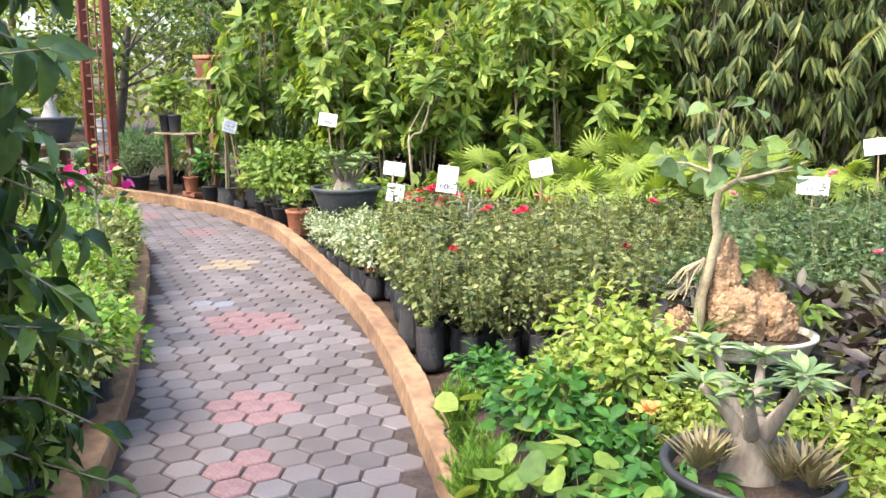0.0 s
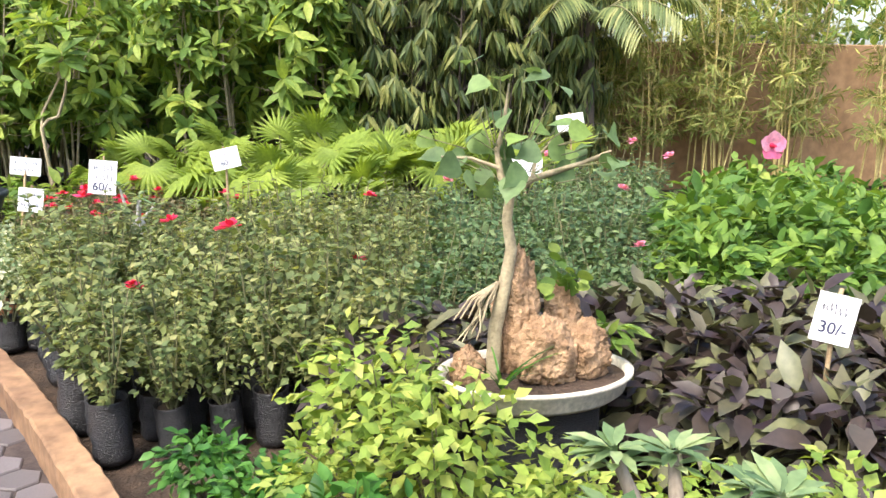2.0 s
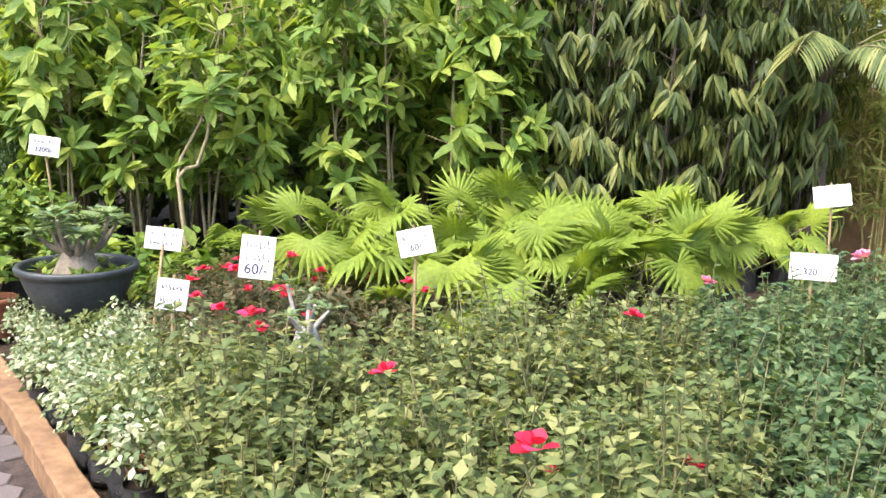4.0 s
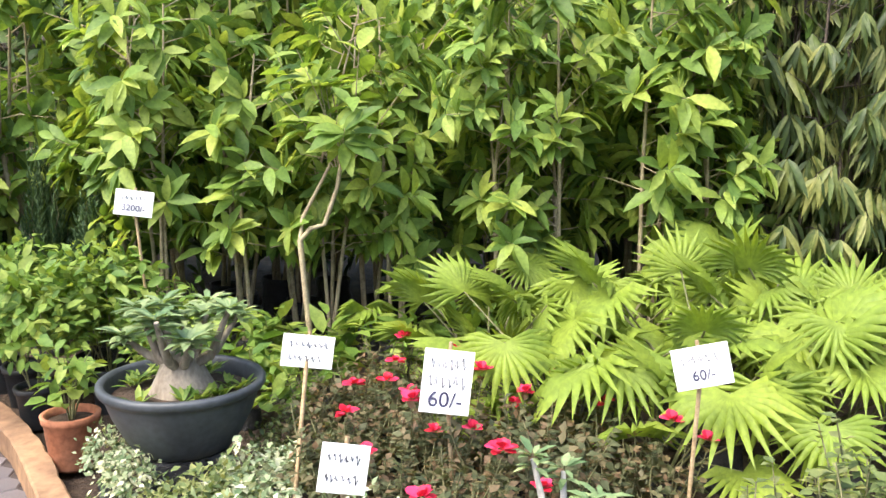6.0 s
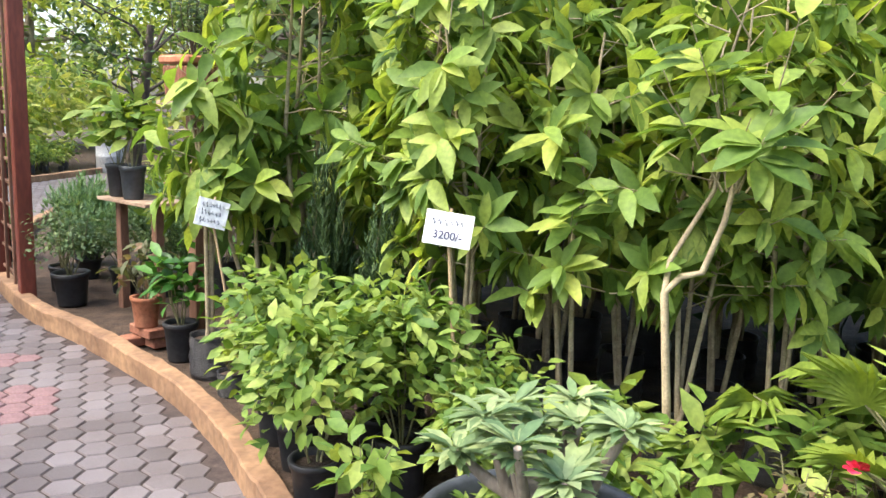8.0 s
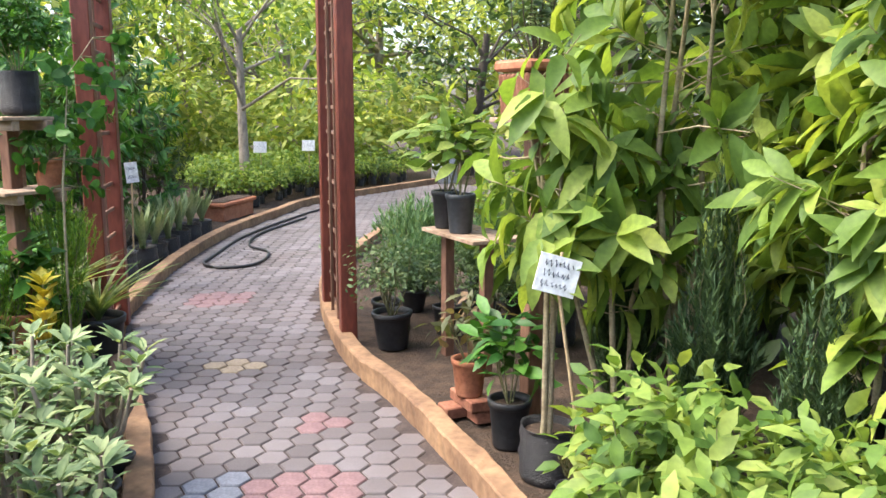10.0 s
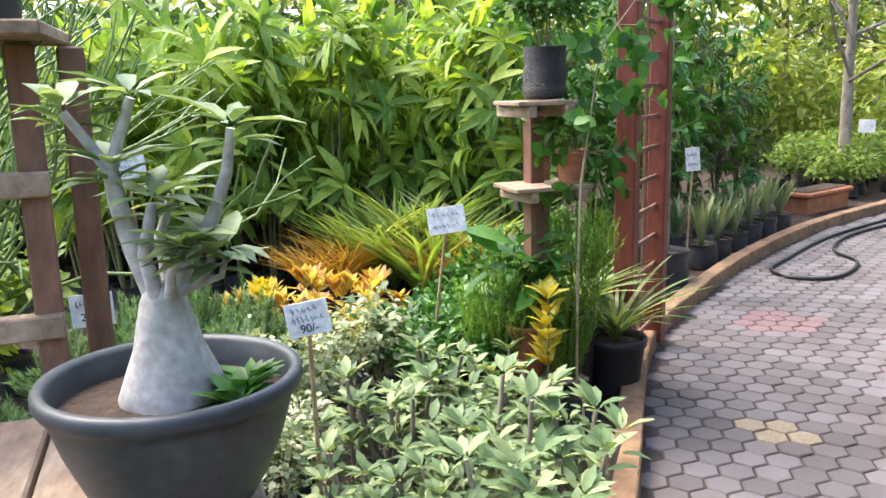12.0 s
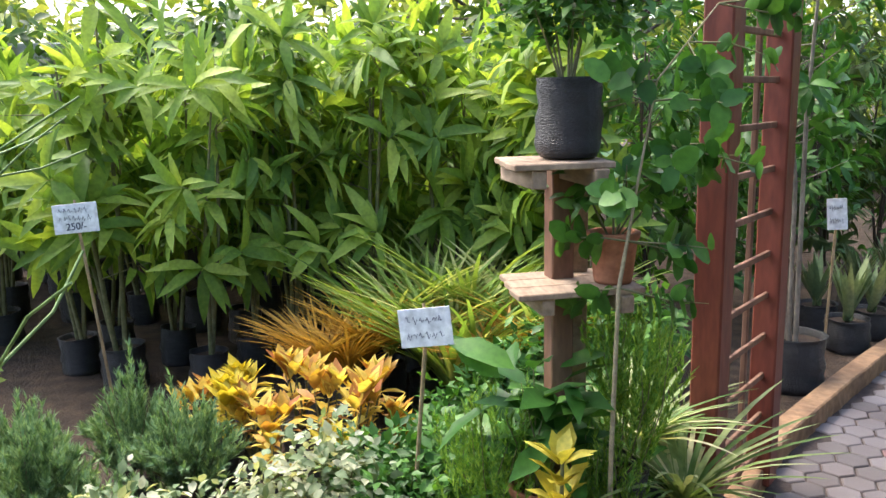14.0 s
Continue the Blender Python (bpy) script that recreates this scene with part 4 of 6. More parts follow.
bam = [bamboo(160 + i) for i in range(4)]
put(bam, [(3.75, 12.55, 0), (4.1, 12.3, 0), (4.45, 12.6, 0), (4.85, 12.2, 0), (5.2, 12.5, 0), (5.6, 12.1, 0), (6.0, 12.4, 0), (6.4, 11.8, 0), (3.95, 12.75, 0), (5.0, 12.75, 0)], 19)

# hibiscus and bright shrubs
hib = [low_plant(170 + i, "hibiscus_bush", "dense bush with glossy bright green leaves", "shrub", "glossy green bushes", L_HIB, 0.62, 0.24, 420, T_OVAL, 0.085, 0.5, "bag", 0.08, 0.18) for i in range(3)]
put(hib, fill([(1.9, 7.75), (2.5, 7.3), (3.6, 7.6), (3.9, 9.2), (3.3, 9.6), (2.75, 8.7)], 0.34, 20), 21)
g = thing("hibiscus_flower_stem", "pink hibiscus flower with a dark centre on a stem", "flower")
r = np.random.RandomState(3)
mk("stem", tube([(3.05, 8.8, 0.1), (3.0, 8.76, 0.5), (3.06, 8.72, 0.9)], [0.008, 0.006, 0.004], 5), M_STEM, g)
mk("petals", [leaves(T_ROUND, np.tile([3.05, 8.69, 0.88], (5, 1)), [(math.cos(a), -0.35, math.sin(a)) for a in (0.3, 1.56, 2.8, 4.07, 5.3)], np.tile([0, -1.0, 0.1], (5, 1)), np.full(5, 0.085), np.full(5, 0.085))], L_PINK, g)
mk("throat", tube([(3.05, 8.69, 0.88), (3.045, 8.64, 0.88)], [0.016, 0.006], 8), L_RED, g, "dark red throat")
mk("leaves", [bush(r, (3.03, 8.76, 0.72), 0.12, 0.16, 40, T_OVAL, 0.07, 0.6)], L_SHRUB, g)

# purple foliage
pur = [low_plant(180 + i, "purple_plant", "plant with large metallic dark purple and olive leaves", "plant", "purple-leaved plants", L_PURPLE, 0.44, 0.18, 150, T_OVAL, 0.105, 0.46, "bag", 0.07, 0.16, 0.2, 0.6) for i in range(3)]
put(pur, fill([(1.35, 6.75), (1.6, 6.3), (2.3, 6.2), (2.6, 7.0), (2.3, 7.5), (1.85, 7.65), (1.5, 7.5), (1.4, 7.2)], 0.24, 22) + [(0.62, 7.2, 0.02, 0.85), (0.8, 7.3, 0.02, 0.85), (0.98, 7.18, 0.02, 0.85), (1.2, 7.25, 0.02, 0.9), (1.05, 7.42, 0.02, 0.9), (1.36, 7.4, 0.02, 0.9)], 23)

# lime-yellow bushes
lime = [low_plant(190 + i, "lime_bush", "bush with small bright yellow-green leaves", "shrub", "yellow-green bushes", L_YELLOW, 0.5, 0.2, 430, T_TINY, 0.045, 0.62, "bag", 0.08, 0.16) for i in range(3)]
put(lime, [(0.6, 6.85, 0), (0.72, 6.55, 0), (0.45, 6.6, 0, 0.8), (0.95, 6.3, 0, 0.85), (1.2, 6.2, 0, 0.85), (1.4, 6.05, 0, 0.85), (1.55, 5.85, 0, 0.85), (1.2, 5.8, 0, 0.8), (1.8, 6.0, 0), (0.85, 6.25, 0, 0.7)], 24)
fresh = [low_plant(200 + i, "green_groundcover", "low mid-green leafy plant in a black bag", "plant", "green plants along the kerb", L_COVER, 0.36, 0.17, 260, T_OVAL, 0.055, 0.6) for i in range(2)]
put(fresh, [(0.45, 6.3, 0), (0.62, 6.1, 0), (0.3, 6.75, 0, 0.8), (0.15, 7.0, 0, 0.7), (0.8, 5.75, 0), (0.65, 5.5, 0), (0.9, 5.3, 0), (1.3, 5.4, 0)], 25)
r = np.random.RandomState(9)
for (x, y) in ((0.3, 6.15), (0.4, 5.9), (0.55, 5.75)):
    g = thing("nasturtium", "trailing plant with round flat green leaves", "plant", "round-leaved plants")
    bag_parts(g, 0.06, 0.14)
    b, t = shoots(r, 14, (0, 0, 0.12), 0.24, 0.17, 0.4)
    mk("stalks", stems(r, b, t, 0.002, 3), M_STEM, g)
    mk("leaves", [leaves(T_ROUND, t, rand_dirs(r, 14, -0.2, 0.2), rand_dirs(r, 14, 0.6, 1), r.uniform(0.06, 0.09, 14), r.uniform(0.06, 0.09, 14))], L_SHRUB, g)
    g.matrix_basis = pose(x, y, 0.02)
ferny = [feathery(210 + i, "feathery_herb", "bright green feathery herb in a bag by the kerb", "herb", "feathery herbs by the kerb", L_FERN, 0.4, 0.12, 40, "bag", 0.06, 0.14, 0.035, 60, False) for i in range(2)]
put(ferny, [(0.28, 5.9, 0), (0.22, 6.2, 0, 0.9), (0.38, 5.65, 0), (0.12, 6.5, 0, 0.8), (0.5, 5.4, 0)], 26)
g = thing("marigold", "small apricot flower above the green leaves", "flower")
mk("stem", tube([(0.7, 6.12, 0.1), (0.72, 6.1, 0.4)], [0.004, 0.003], 4), M_STEM, g)
mk("petals", bloom(r, (0.72, 6.1, 0.4), 0.06), L_APRICOT, g)

# spiny desert rose near the path
lim = [([(0.02 * math.cos(a), 0.02 * math.sin(a), 0.1), (0.06 * math.cos(a), 0.06 * math.sin(a), 0.16), (0.13 * math.cos(a), 0.13 * math.sin(a), 0.23 + 0.03 * (k % 3))], 0.024, 0.009) for k, a in enumerate((0.2, 1.3, 2.3, 3.3, 4.4, 5.4))]
spiny = adenium(14, "desert_rose", "adenium with grey branches in a black plastic bowl", 0.08, 0.21, 0.17, 0.14, lim, leafn=20, leafl=0.07, pmat=M_BLACKPOT, weeds=False, caudex=0.07, tmat=M_BARK)
r = np.random.RandomState(21)
sp = []
for (sx, sy) in ((-0.11, -0.04), (0.09, -0.08)):
    for k in range(5):
        sp.append(rosette(r, (sx + r.uniform(-0.03, 0.03), sy + r.uniform(-0.03, 0.03), 0.16), 16, 0.115, 0.12, T_STIFF, 1.2))
tagged(mk("spiky_succulent", sp, L_SPIKE, spiny, "two clumps of dry spiky succulent leaves"), kind="stuff")
spiny.matrix_basis = pose(0.94, 5.82, 0.22)
g = thing("pot_stand", "upturned black pot under the adenium bowl", "stand")
pot_parts(g, 0.11, 0.2, M_BLACKPOT, soil=False)
g.matrix_basis = pose(0.94, 5.82, 0.02)


# rock bonsai
def rock(name, c, size, seed, parent):
    bm = bmesh.new()
    bmesh.ops.create_icosphere(bm, subdivisions=5, radius=1)
    for v in bm.verts:
        d = v.co.copy()
        e = 1 + 0.28 * noise.noise(d * 1.7 + Vector((seed, 0, 0))) + 0.16 * noise.noise(d * 4.5 + Vector((0, seed, 0))) - 0.2 * abs(noise.noise(d * 9 + Vector((0, 0, seed)))) - 0.09 * abs(noise.noise(d * 24 + Vector((seed, 0, 0))))
        v.co = Vector((d.x * size[0] * e, d.y * size[1] * e, d.z * size[2] * e)) + Vector(c)
    return part(name, bm, M_ROCK, parent, smooth=True)


bon = thing("rock_bonsai", "peepal bonsai over tan rocks in a cream oval tray", "bonsai")
pr = [(0, 0), (0.24, 0.0), (0.26, 0.015), (0.275, 0.055), (0.285, 0.06), (0.285, 0.07), (0.268, 0.07), (0.26, 0.05)]
tray = mk("tray", lathe(pr, 56), M_TRAY, bon, "cream oval ceramic tray")
soil_t = mk("soil", lathe([(0, 0.06), (0.12, 0.062), (0.265, 0.048)], 30), M_SOIL, bon)
for o in (tray, soil_t):
    for v in o.data.vertices:
        v.co.y *= 0.72
rock("rock", (-0.05, 0.04, 0.19), (0.075, 0.07, 0.21), 3, bon)
rock("rock", (0.0, -0.06, 0.13), (0.085, 0.07, 0.11), 7, bon)
rock("rock", (0.12, -0.03, 0.12), (0.085, 0.07, 0.1), 11, bon)
rock("rock", (-0.2, 0.0, 0.08), (0.05, 0.045, 0.07), 15, bon)
rock("rock", (0.1, 0.08, 0.17), (0.06, 0.05, 0.12), 19, bon)
st = []
limb(st, [(-0.13, -0.01, 0.05), (-0.125, -0.01, 0.2), (-0.1, -0.01, 0.32), (-0.08, 0, 0.42), (-0.095, 0, 0.5), (-0.085, 0, 0.58)], 0.022, 0.013, 10)
limb(st, [(-0.088, 0, 0.57), (-0.115, 0, 0.62), (-0.12, 0.02, 0.68), (-0.1, 0.02, 0.77), (-0.09, 0.02, 0.86)], 0.012, 0.003)
limb(st, [(-0.088, 0, 0.57), (-0.03, -0.01, 0.61), (0.03, 0, 0.625), (0.12, 0, 0.65), (0.2, 0, 0.68)], 0.012, 0.004)
limb(st, [(-0.03, -0.01, 0.61), (-0.01, 0.02, 0.66), (0.04, 0.03, 0.71)], 0.006, 0.003)
limb(st, [(-0.12, 0, 0.64), (-0.19, 0.02, 0.665), (-0.27, 0.03, 0.67)], 0.006, 0.003)
r = np.random.RandomState(33)
for k in range(10):
    limb(st, [(-0.12, -0.01, 0.33), (-0.17 + r.uniform(-0.03, 0.03), -0.03 + r.uniform(-0.03, 0.03), 0.29), (-0.21 + r.uniform(-0.04, 0.05), -0.03 + r.uniform(-0.05, 0.05), 0.2 + r.uniform(-0.03, 0.06))], 0.006, 0.002, 4)
mk("trunk", st, M_TANSTEM, bon, "bare pale trunk with hanging roots")
n = 46
pos = np.stack([r.uniform(-0.33, 0.2, n), r.uniform(-0.14, 0.14, n), r.uniform(0.6, 0.76, n)], 1)
pos[:10] = np.stack([r.uniform(-0.2, 0.03, 10), r.uniform(-0.08, 0.08, 10), r.uniform(0.78, 0.93, 10)], 1)
mk("leaves", [leaves(T_HEART, pos, rand_dirs(r, n, -0.6, 0.1), rand_dirs(r, n, 0.3, 1) + np.array([0, -0.5, 0]), r.uniform(0.05, 0.08, n), r.uniform(0.05, 0.075, n))], L_PEEPAL, bon)
tw = []
for p in pos:
    q = np.array([-0.1 + 0.5 * (p[0] + 0.1), 0, min(p[2] - 0.03, 0.7)])
    tw += tube([q, p], [0.0022, 0.0012], 3)
mk("twig", tw, M_STEM, bon)
mk("grass_tuft", [rosette(r, (-0.14, -0.12, 0.06), 12, 0.17, 0.05, T_STRAP, 1.8)], L_COVER, bon)
tagged(mk("succulent", [bush(r, (0.07, 0.1, 0.3), 0.09, 0.08, 40, T_ROUND, 0.045, 0.8), bush(r, (0.24, 0.05, 0.14), 0.05, 0.06, 24, T_OVAL, 0.09, 0.35)], L_SHRUB, bon), kind="stuff")
bon.matrix_basis = pose(1.07, 6.87, 0.36, 0, 0, 0)
g = thing("bonsai_stand", "plain dark brick pier under the bonsai tray", "stand")
part("pier", block((0.3, 0.24, 0.355), (1.07, 6.87, 0.18), 0, 0.01), M_BAG, g)

# bushy plants round the tall shrub by the bowl
shr = [low_plant(220 + i, "yellow_green_shrub", "leafy shrub with fresh yellow-green leaves in a pot", "shrub", "yellow-green shrubs by the kerb", L_SHRUB, 0.72, 0.25, 480, T_OVAL, 0.066, 0.52, M_BLACKPOT, 0.09, 0.2) for i in range(3)]
put(shr, [(-2.3, 11.2, 0.03), (-2.05, 11.45, 0), (-2.5, 11.55, 0, 1.05), (-1.75, 11.5, 0, 0.9), (-2.25, 11.75, 0, 1.1), (-1.7, 11.2, 0, 0.85), (-2.7, 11.75, 0.0, 0.95)], 27)
g = low_plant(230, "potted_seedling", "leafy seedling in a round terracotta pot", "potted plant", "", L_SHRUB, 0.5, 0.12, 40, T_OVAL, 0.08, 0.55, M_TERRA, 0.11, 0.22)
g.matrix_basis = pose(-1.96, 10.72, 0.05)

# ---- the left-hand bed at the start ----
lb = [low_plant(300 + i, "flowering_groundcover", "low small-leaved light green plant in a black bag", "plant", "low plants along the path edge", m, 0.38, 0.15, 300, T_TINY, 0.038, 0.55) for i, m in enumerate((L_SHRUB, L_ROSE, L_FERN))]
put(lb, fill([(-0.85, 5.2), (-1.22, 6.45), (-1.64, 7.3), (-2.24, 8.45), (-2.75, 9.35), (-3.2, 9.9), (-3.75, 9.6), (-3.1, 8.3), (-2.4, 7.0), (-1.9, 5.2)], 0.2, 31), 32, 1.0, 1.25)
g = thing("weeping_fig", "dark glossy-leaved weeping fig standing close to the path", "tree")
r = np.random.RandomState(40)
bag_parts(g, 0.13, 0.28)
st = []
limb(st, [(0, 0, 0.2), (0.03, 0.02, 0.7), (0.0, 0.05, 1.3), (0.05, 0.0, 1.95)], 0.022, 0.008, 8)
b, t = [], []
for k in range(160):
    z = r.uniform(0.35, 1.95)
    a = r.uniform(0, 6.28)
    b.append((0, 0.02, z))
    t.append((0.42 * math.cos(a) * r.uniform(0.4, 1), 0.42 * math.sin(a) * r.uniform(0.4, 1), z - r.uniform(-0.1, 0.2)))
b, t = np.array(b), np.array(t)
st += stems(r, b, t, 0.004, 4)
mk("stem", st, M_BARK, g)
mk("leaves", [sprigs(r, b, t, 12, T_DROOP, 0.09, 0.52, 0.5, 0.6, 0.3)], L_FICUS, g)
g.matrix_basis = pose(-0.84, 5.32, 0.0)
g = thing("bougainvillea", "small bush with magenta bracts", "shrub")
mk("leaves", [bush(r, (-1.9, 7.6, 0.8), 0.18, 0.25, 60, T_OVAL, 0.06, 0.6)], L_FICUS, g)
mk("bracts", [bush(r, (-1.85, 7.58, 0.82), 0.16, 0.2, 16, T_ROUND, 0.05, 0.8)], L_MAGENTA, g)
mk("stem", tube([(-1.9, 7.6, 0.0), (-1.88, 7.62, 0.4), (-1.9, 7.6, 0.85)], [0.012, 0.009, 0.004], 5), M_BARK, g)

# ---- right side before the gate ----
g = thing("brick_step", "two loose red bricks holding a flower pot", "bricks")
for (dx, dy, zz) in ((-0.06, 0.0, 0.055), (0.09, 0.03, 0.055), (0.0, 0.0, 0.115)):
    part("brick", block((0.24 if zz > 0.1 else 0.11, 0.12 if zz > 0.1 else 0.2, 0.055), (-4.0 + dx, 12.8 + dy, zz), -30, 0.006), M_RUST, g)
g = low_plant(310, "potted_plant", "terracotta pot with a small bronze-leaved seedling", "potted plant", "", L_BRONZE, 0.46, 0.17, 60, T_OVAL, 0.09, 0.4, M_TERRA, 0.085, 0.18)
g.matrix_basis = pose(-4.0, 12.78, 0.143)
g = low_plant(311, "rubber_plant", "dark leafed plant in a black plastic pot", "potted plant", "", L_COVER, 0.62, 0.18, 60, T_OVAL, 0.13, 0.45, M_BLACKPOT, 0.095, 0.22)
g.matrix_basis = pose(-3.68, 12.62, 0.02)
for k, (x, y, h) in enumerate(((-3.4, 12.45, 1.75), (-3.16, 12.6, 1.55), (-2.95, 12.95, 1.7))):
    g = hedge_plant(320 + k, L_BIG, "tall potted sapling with large drooping oval leaves", "saplings beside the gate", h, 0.185, 0.4, 9, 5, 0.46, T_DROOP, 0.3)
    g.matrix_basis = pose(x, y, 0.0, 0, 0, 70 * k)
g = feathery(330, "dry_conifer", "small dried reddish conifer in a bag", "conifer", "", L_BRONZE, 0.42, 0.08, 18, "bag", 0.07, 0.14, 0.03, 50)
g.matrix_basis = pose(-3.15, 12.2, 0.0)
cyp = [feathery(331 + i, "cypress", "slim dark green column-shaped cypress", "conifer", "column cypresses", L_CYPRESS, 1.55, 0.17, 120, "bag", 0.1, 0.2, 0.05, 70, True) for i in range(2)]
put(cyp, [(-2.75, 12.45, 0.0), (-3.25, 12.85, 0.0), (-2.35, 12.1, 0.0, 0.8)], 33)
rosem = [feathery(340 + i, "rosemary", "dense dark green needle-leaved shrub in a pot", "shrub", "needle-leaved shrubs by the gate", L_JUNIPER, 0.8, 0.3, 130, M_BLACKPOT, 0.11, 0.2, 0.06, 60, False) for i in range(2)]
put(rosem, [(-5.55, 14.35, 0.0), (-5.2, 14.75, 0.0), (-4.75, 14.5, 0.0), (-5.9, 14.8, 0), (-5.0, 15.2, 0)], 34)
gsh = [low_plant(345 + i, "grey_green_shrub", "small-leaved grey-green shrub spilling over its pot", "shrub", "grey-green shrubs by the gate", L_ROSE_DK, 0.5, 0.2, 520, T_TINY, 0.03, 0.55, M_BLACKPOT, 0.095, 0.17) for i in range(2)]
put(gsh, [(-5.05, 13.5, 0.02, 1.3), (-4.95, 13.95, 0.02, 1.2), (-4.62, 13.95, 0.02), (-5.4, 13.85, 0.02, 1.1)], 35)
g = feathery(350, "potted_conifer", "small round conifer in a black pot on the path edge", "conifer", "", L_JUNIPER, 0.55, 0.18, 70, M_BLACKPOT, 0.1, 0.2, 0.05, 60, False)
g.matrix_basis = pose(-6.62, 14.7, 0.0)

# plank shelf with pots
sh = thing("plank_shelf", "rough wooden plank shelf on posts", "shelf")
for k in range(3):
    part("plank", block((0.62, 0.1, 0.022), (-4.54 + 0.05 * k, 13.42 + 0.105 * k, 0.78), -27, 0.003), M_WOOD, sh)
for (x, y) in ((-4.3, 13.39), (-4.7, 13.59)):
    part("leg", block((0.06, 0.06, 0.765), (x, y, 0.385), -27, 0.004), M_DARKWOOD, sh)
for k, (x, y, m) in enumerate(((-4.7, 13.57, M_BLACKPOT), (-4.52, 13.46, M_POT))):
    g = low_plant(355 + k, "potted_plant", "broad-leaved plant in a dark pot on the shelf", "potted plant", "pots on the plank shelf", L_SHRUB, 0.7, 0.2, 46, T_OVAL, 0.16, 0.42, m, 0.085, 0.22)
    g.matrix_basis = pose(x, y, 0.793)
    tagged(g, "broad-leaved plant in a dark pot on the shelf")
PX, PY = -3.82, 13.05
ps = thing("pot_pedestal", "tall wooden post with a small top board", "stand")
part("post", block((0.08, 0.08, 1.42), (PX, PY, 0.71), -27, 0.005), M_DARKWOOD, ps)
part("board", block((0.34, 0.3, 0.022), (PX, PY, 1.432), -27, 0.003), M_WOOD, ps)
g = thing("ribbed_pot", "square ribbed terracotta pot with a twiggy dark bush", "potted plant")
bm = bmesh.new()
for k in range(4):
    for j in range(7):
        u = -0.105 + 0.035 * j
        a = k * 90
        bb = block((0.03, 0.03, 0.2), (0, 0, 0), 0, 0.011)
        bb.transform(pose(0, 0, 0, 0, 0, a) @ pose(u, 0.115, 0.1, -5, 0, 0))
        tmp = bpy.data.meshes.new("tmp")
        bb.to_mesh(tmp)
        bb.free()
        bm.from_mesh(tmp)
        bpy.data.meshes.remove(tmp)
part("body", bm, M_RUST, g, "ribbed reddish body")
part("core", block((0.22, 0.22, 0.2), (0, 0, 0.101), 0, 0.01), M_TERRA, g)
part("rim", block((0.29, 0.29, 0.05), (0, 0, 0.232), 0, 0.012), M_TERRA, g, "pale thick rim")
r = np.random.RandomState(61)
b, t = shoots(r, 16, (0, 0, 0.22), 0.5, 0.22, 0.6)
mk("stem", stems(r, b, t, 0.005, 4), M_DARKBARK, g)
mk("leaves", [sprigs(r, b, t, 20, T_OVAL, 0.05, 0.5, 0.05, 0.7, 0.4)], L_ROSE_DK, g)
g.matrix_basis = pose(PX, PY, 1.444, 0, 0, -25)
mid_sh = [low_plant(360 + i, "green_shrub", "bushy mid-green shrub behind the gate", "shrub", "shrubs beyond the gate", m, 1.2, 0.5, 520, T_OVAL, 0.11, 0.4, "bag", 0.12, 0.25) for i, m in enumerate((L_BIG, L_COVER, L_SHRUB))]
put(mid_sh, [(-4.3, 14.2, 0), (-3.7, 14.0, 0, 1.2), (-4.2, 15.0, 0, 1.2), (-5.6, 15.9, 0, 0.7), (-6.2, 16.6, 0, 0.7), (-4.9, 16.3, 0), (-6.6, 18.0, 0, 0.8), (-7.2, 19.5, 0, 0.9), (-3.2, 14.7, 0, 1.3)], 36)

# ---- left side: table with the large desert rose ----
tb = thing("plank_table", "rough weathered plank table by the path", "table")
for k in range(8):
    part("plank", block((0.62, 0.118, 0.035), (-4.2 + 0.012 * (k % 3), 10.44 - k * 0.13, 0.822), 4, 0.006), M_WOOD, tb)
for (x, y) in ((-3.95, 10.38), (-4.45, 10.4), (-3.97, 9.62), (-4.46, 9.62)):
    part("leg", block((0.075, 0.075, 0.77), (x, y, 0.385), 4, 0.005), M_DARKWOOD, tb)
part("apron", block((0.05, 0.95, 0.07), (-3.97, 10.0, 0.768), 4, 0.004), M_DARKWOOD, tb)
part("apron", block((0.05, 0.95, 0.07), (-4.44, 10.0, 0.768), 4, 0.004), M_DARKWOOD, tb)
L3 = [([(-0.012, 0, 0.17), (-0.04, 0.0, 0.25), (-0.06, 0.0, 0.33), (-0.066, 0.0, 0.38)], 0.024, 0.016),
      ([(-0.066, 0, 0.375), (-0.09, -0.01, 0.42), (-0.122, -0.02, 0.47)], 0.013, 0.009),
      ([(-0.066, 0, 0.375), (-0.052, 0.01, 0.43), (-0.028, 0.01, 0.49)], 0.014, 0.01),
      ([(0.015, 0, 0.18), (0.045, 0.01, 0.24), (0.085, 0.01, 0.3), (0.112, 0.01, 0.37), (0.126, 0.0, 0.44)], 0.02, 0.009),
      ([(-0.005, -0.02, 0.18), (-0.015, -0.03, 0.25), (0.0, -0.03, 0.31), (0.005, -0.03, 0.33)], 0.016, 0.009),
      ([(0.02, -0.03, 0.18), (0.03, -0.05, 0.22), (0.055, -0.06, 0.26)], 0.013, 0.007),
      ([(0.02, 0.0, 0.18), (0.065, -0.02, 0.2), (0.09, -0.03, 0.24)], 0.013, 0.007),
      ([(0.065, -0.02, 0.2), (0.1, -0.02, 0.21), (0.11, -0.01, 0.25)], 0.009, 0.005),
      ([(0.0, 0.03, 0.18), (-0.02, 0.06, 0.26), (0.0, 0.08, 0.33)], 0.014, 0.008)]
big = adenium(6, "desert_rose", "large adenium with a swollen pale trunk in a wide bowl", 0.085, 0.208, 0.22, 0.18, [(q, a * 0.8, c * 0.8) for q, a, c in L3], leafn=10, leafl=0.1, weeds=False, caudex=0.085, taper=0.5)
r = np.random.RandomState(62)
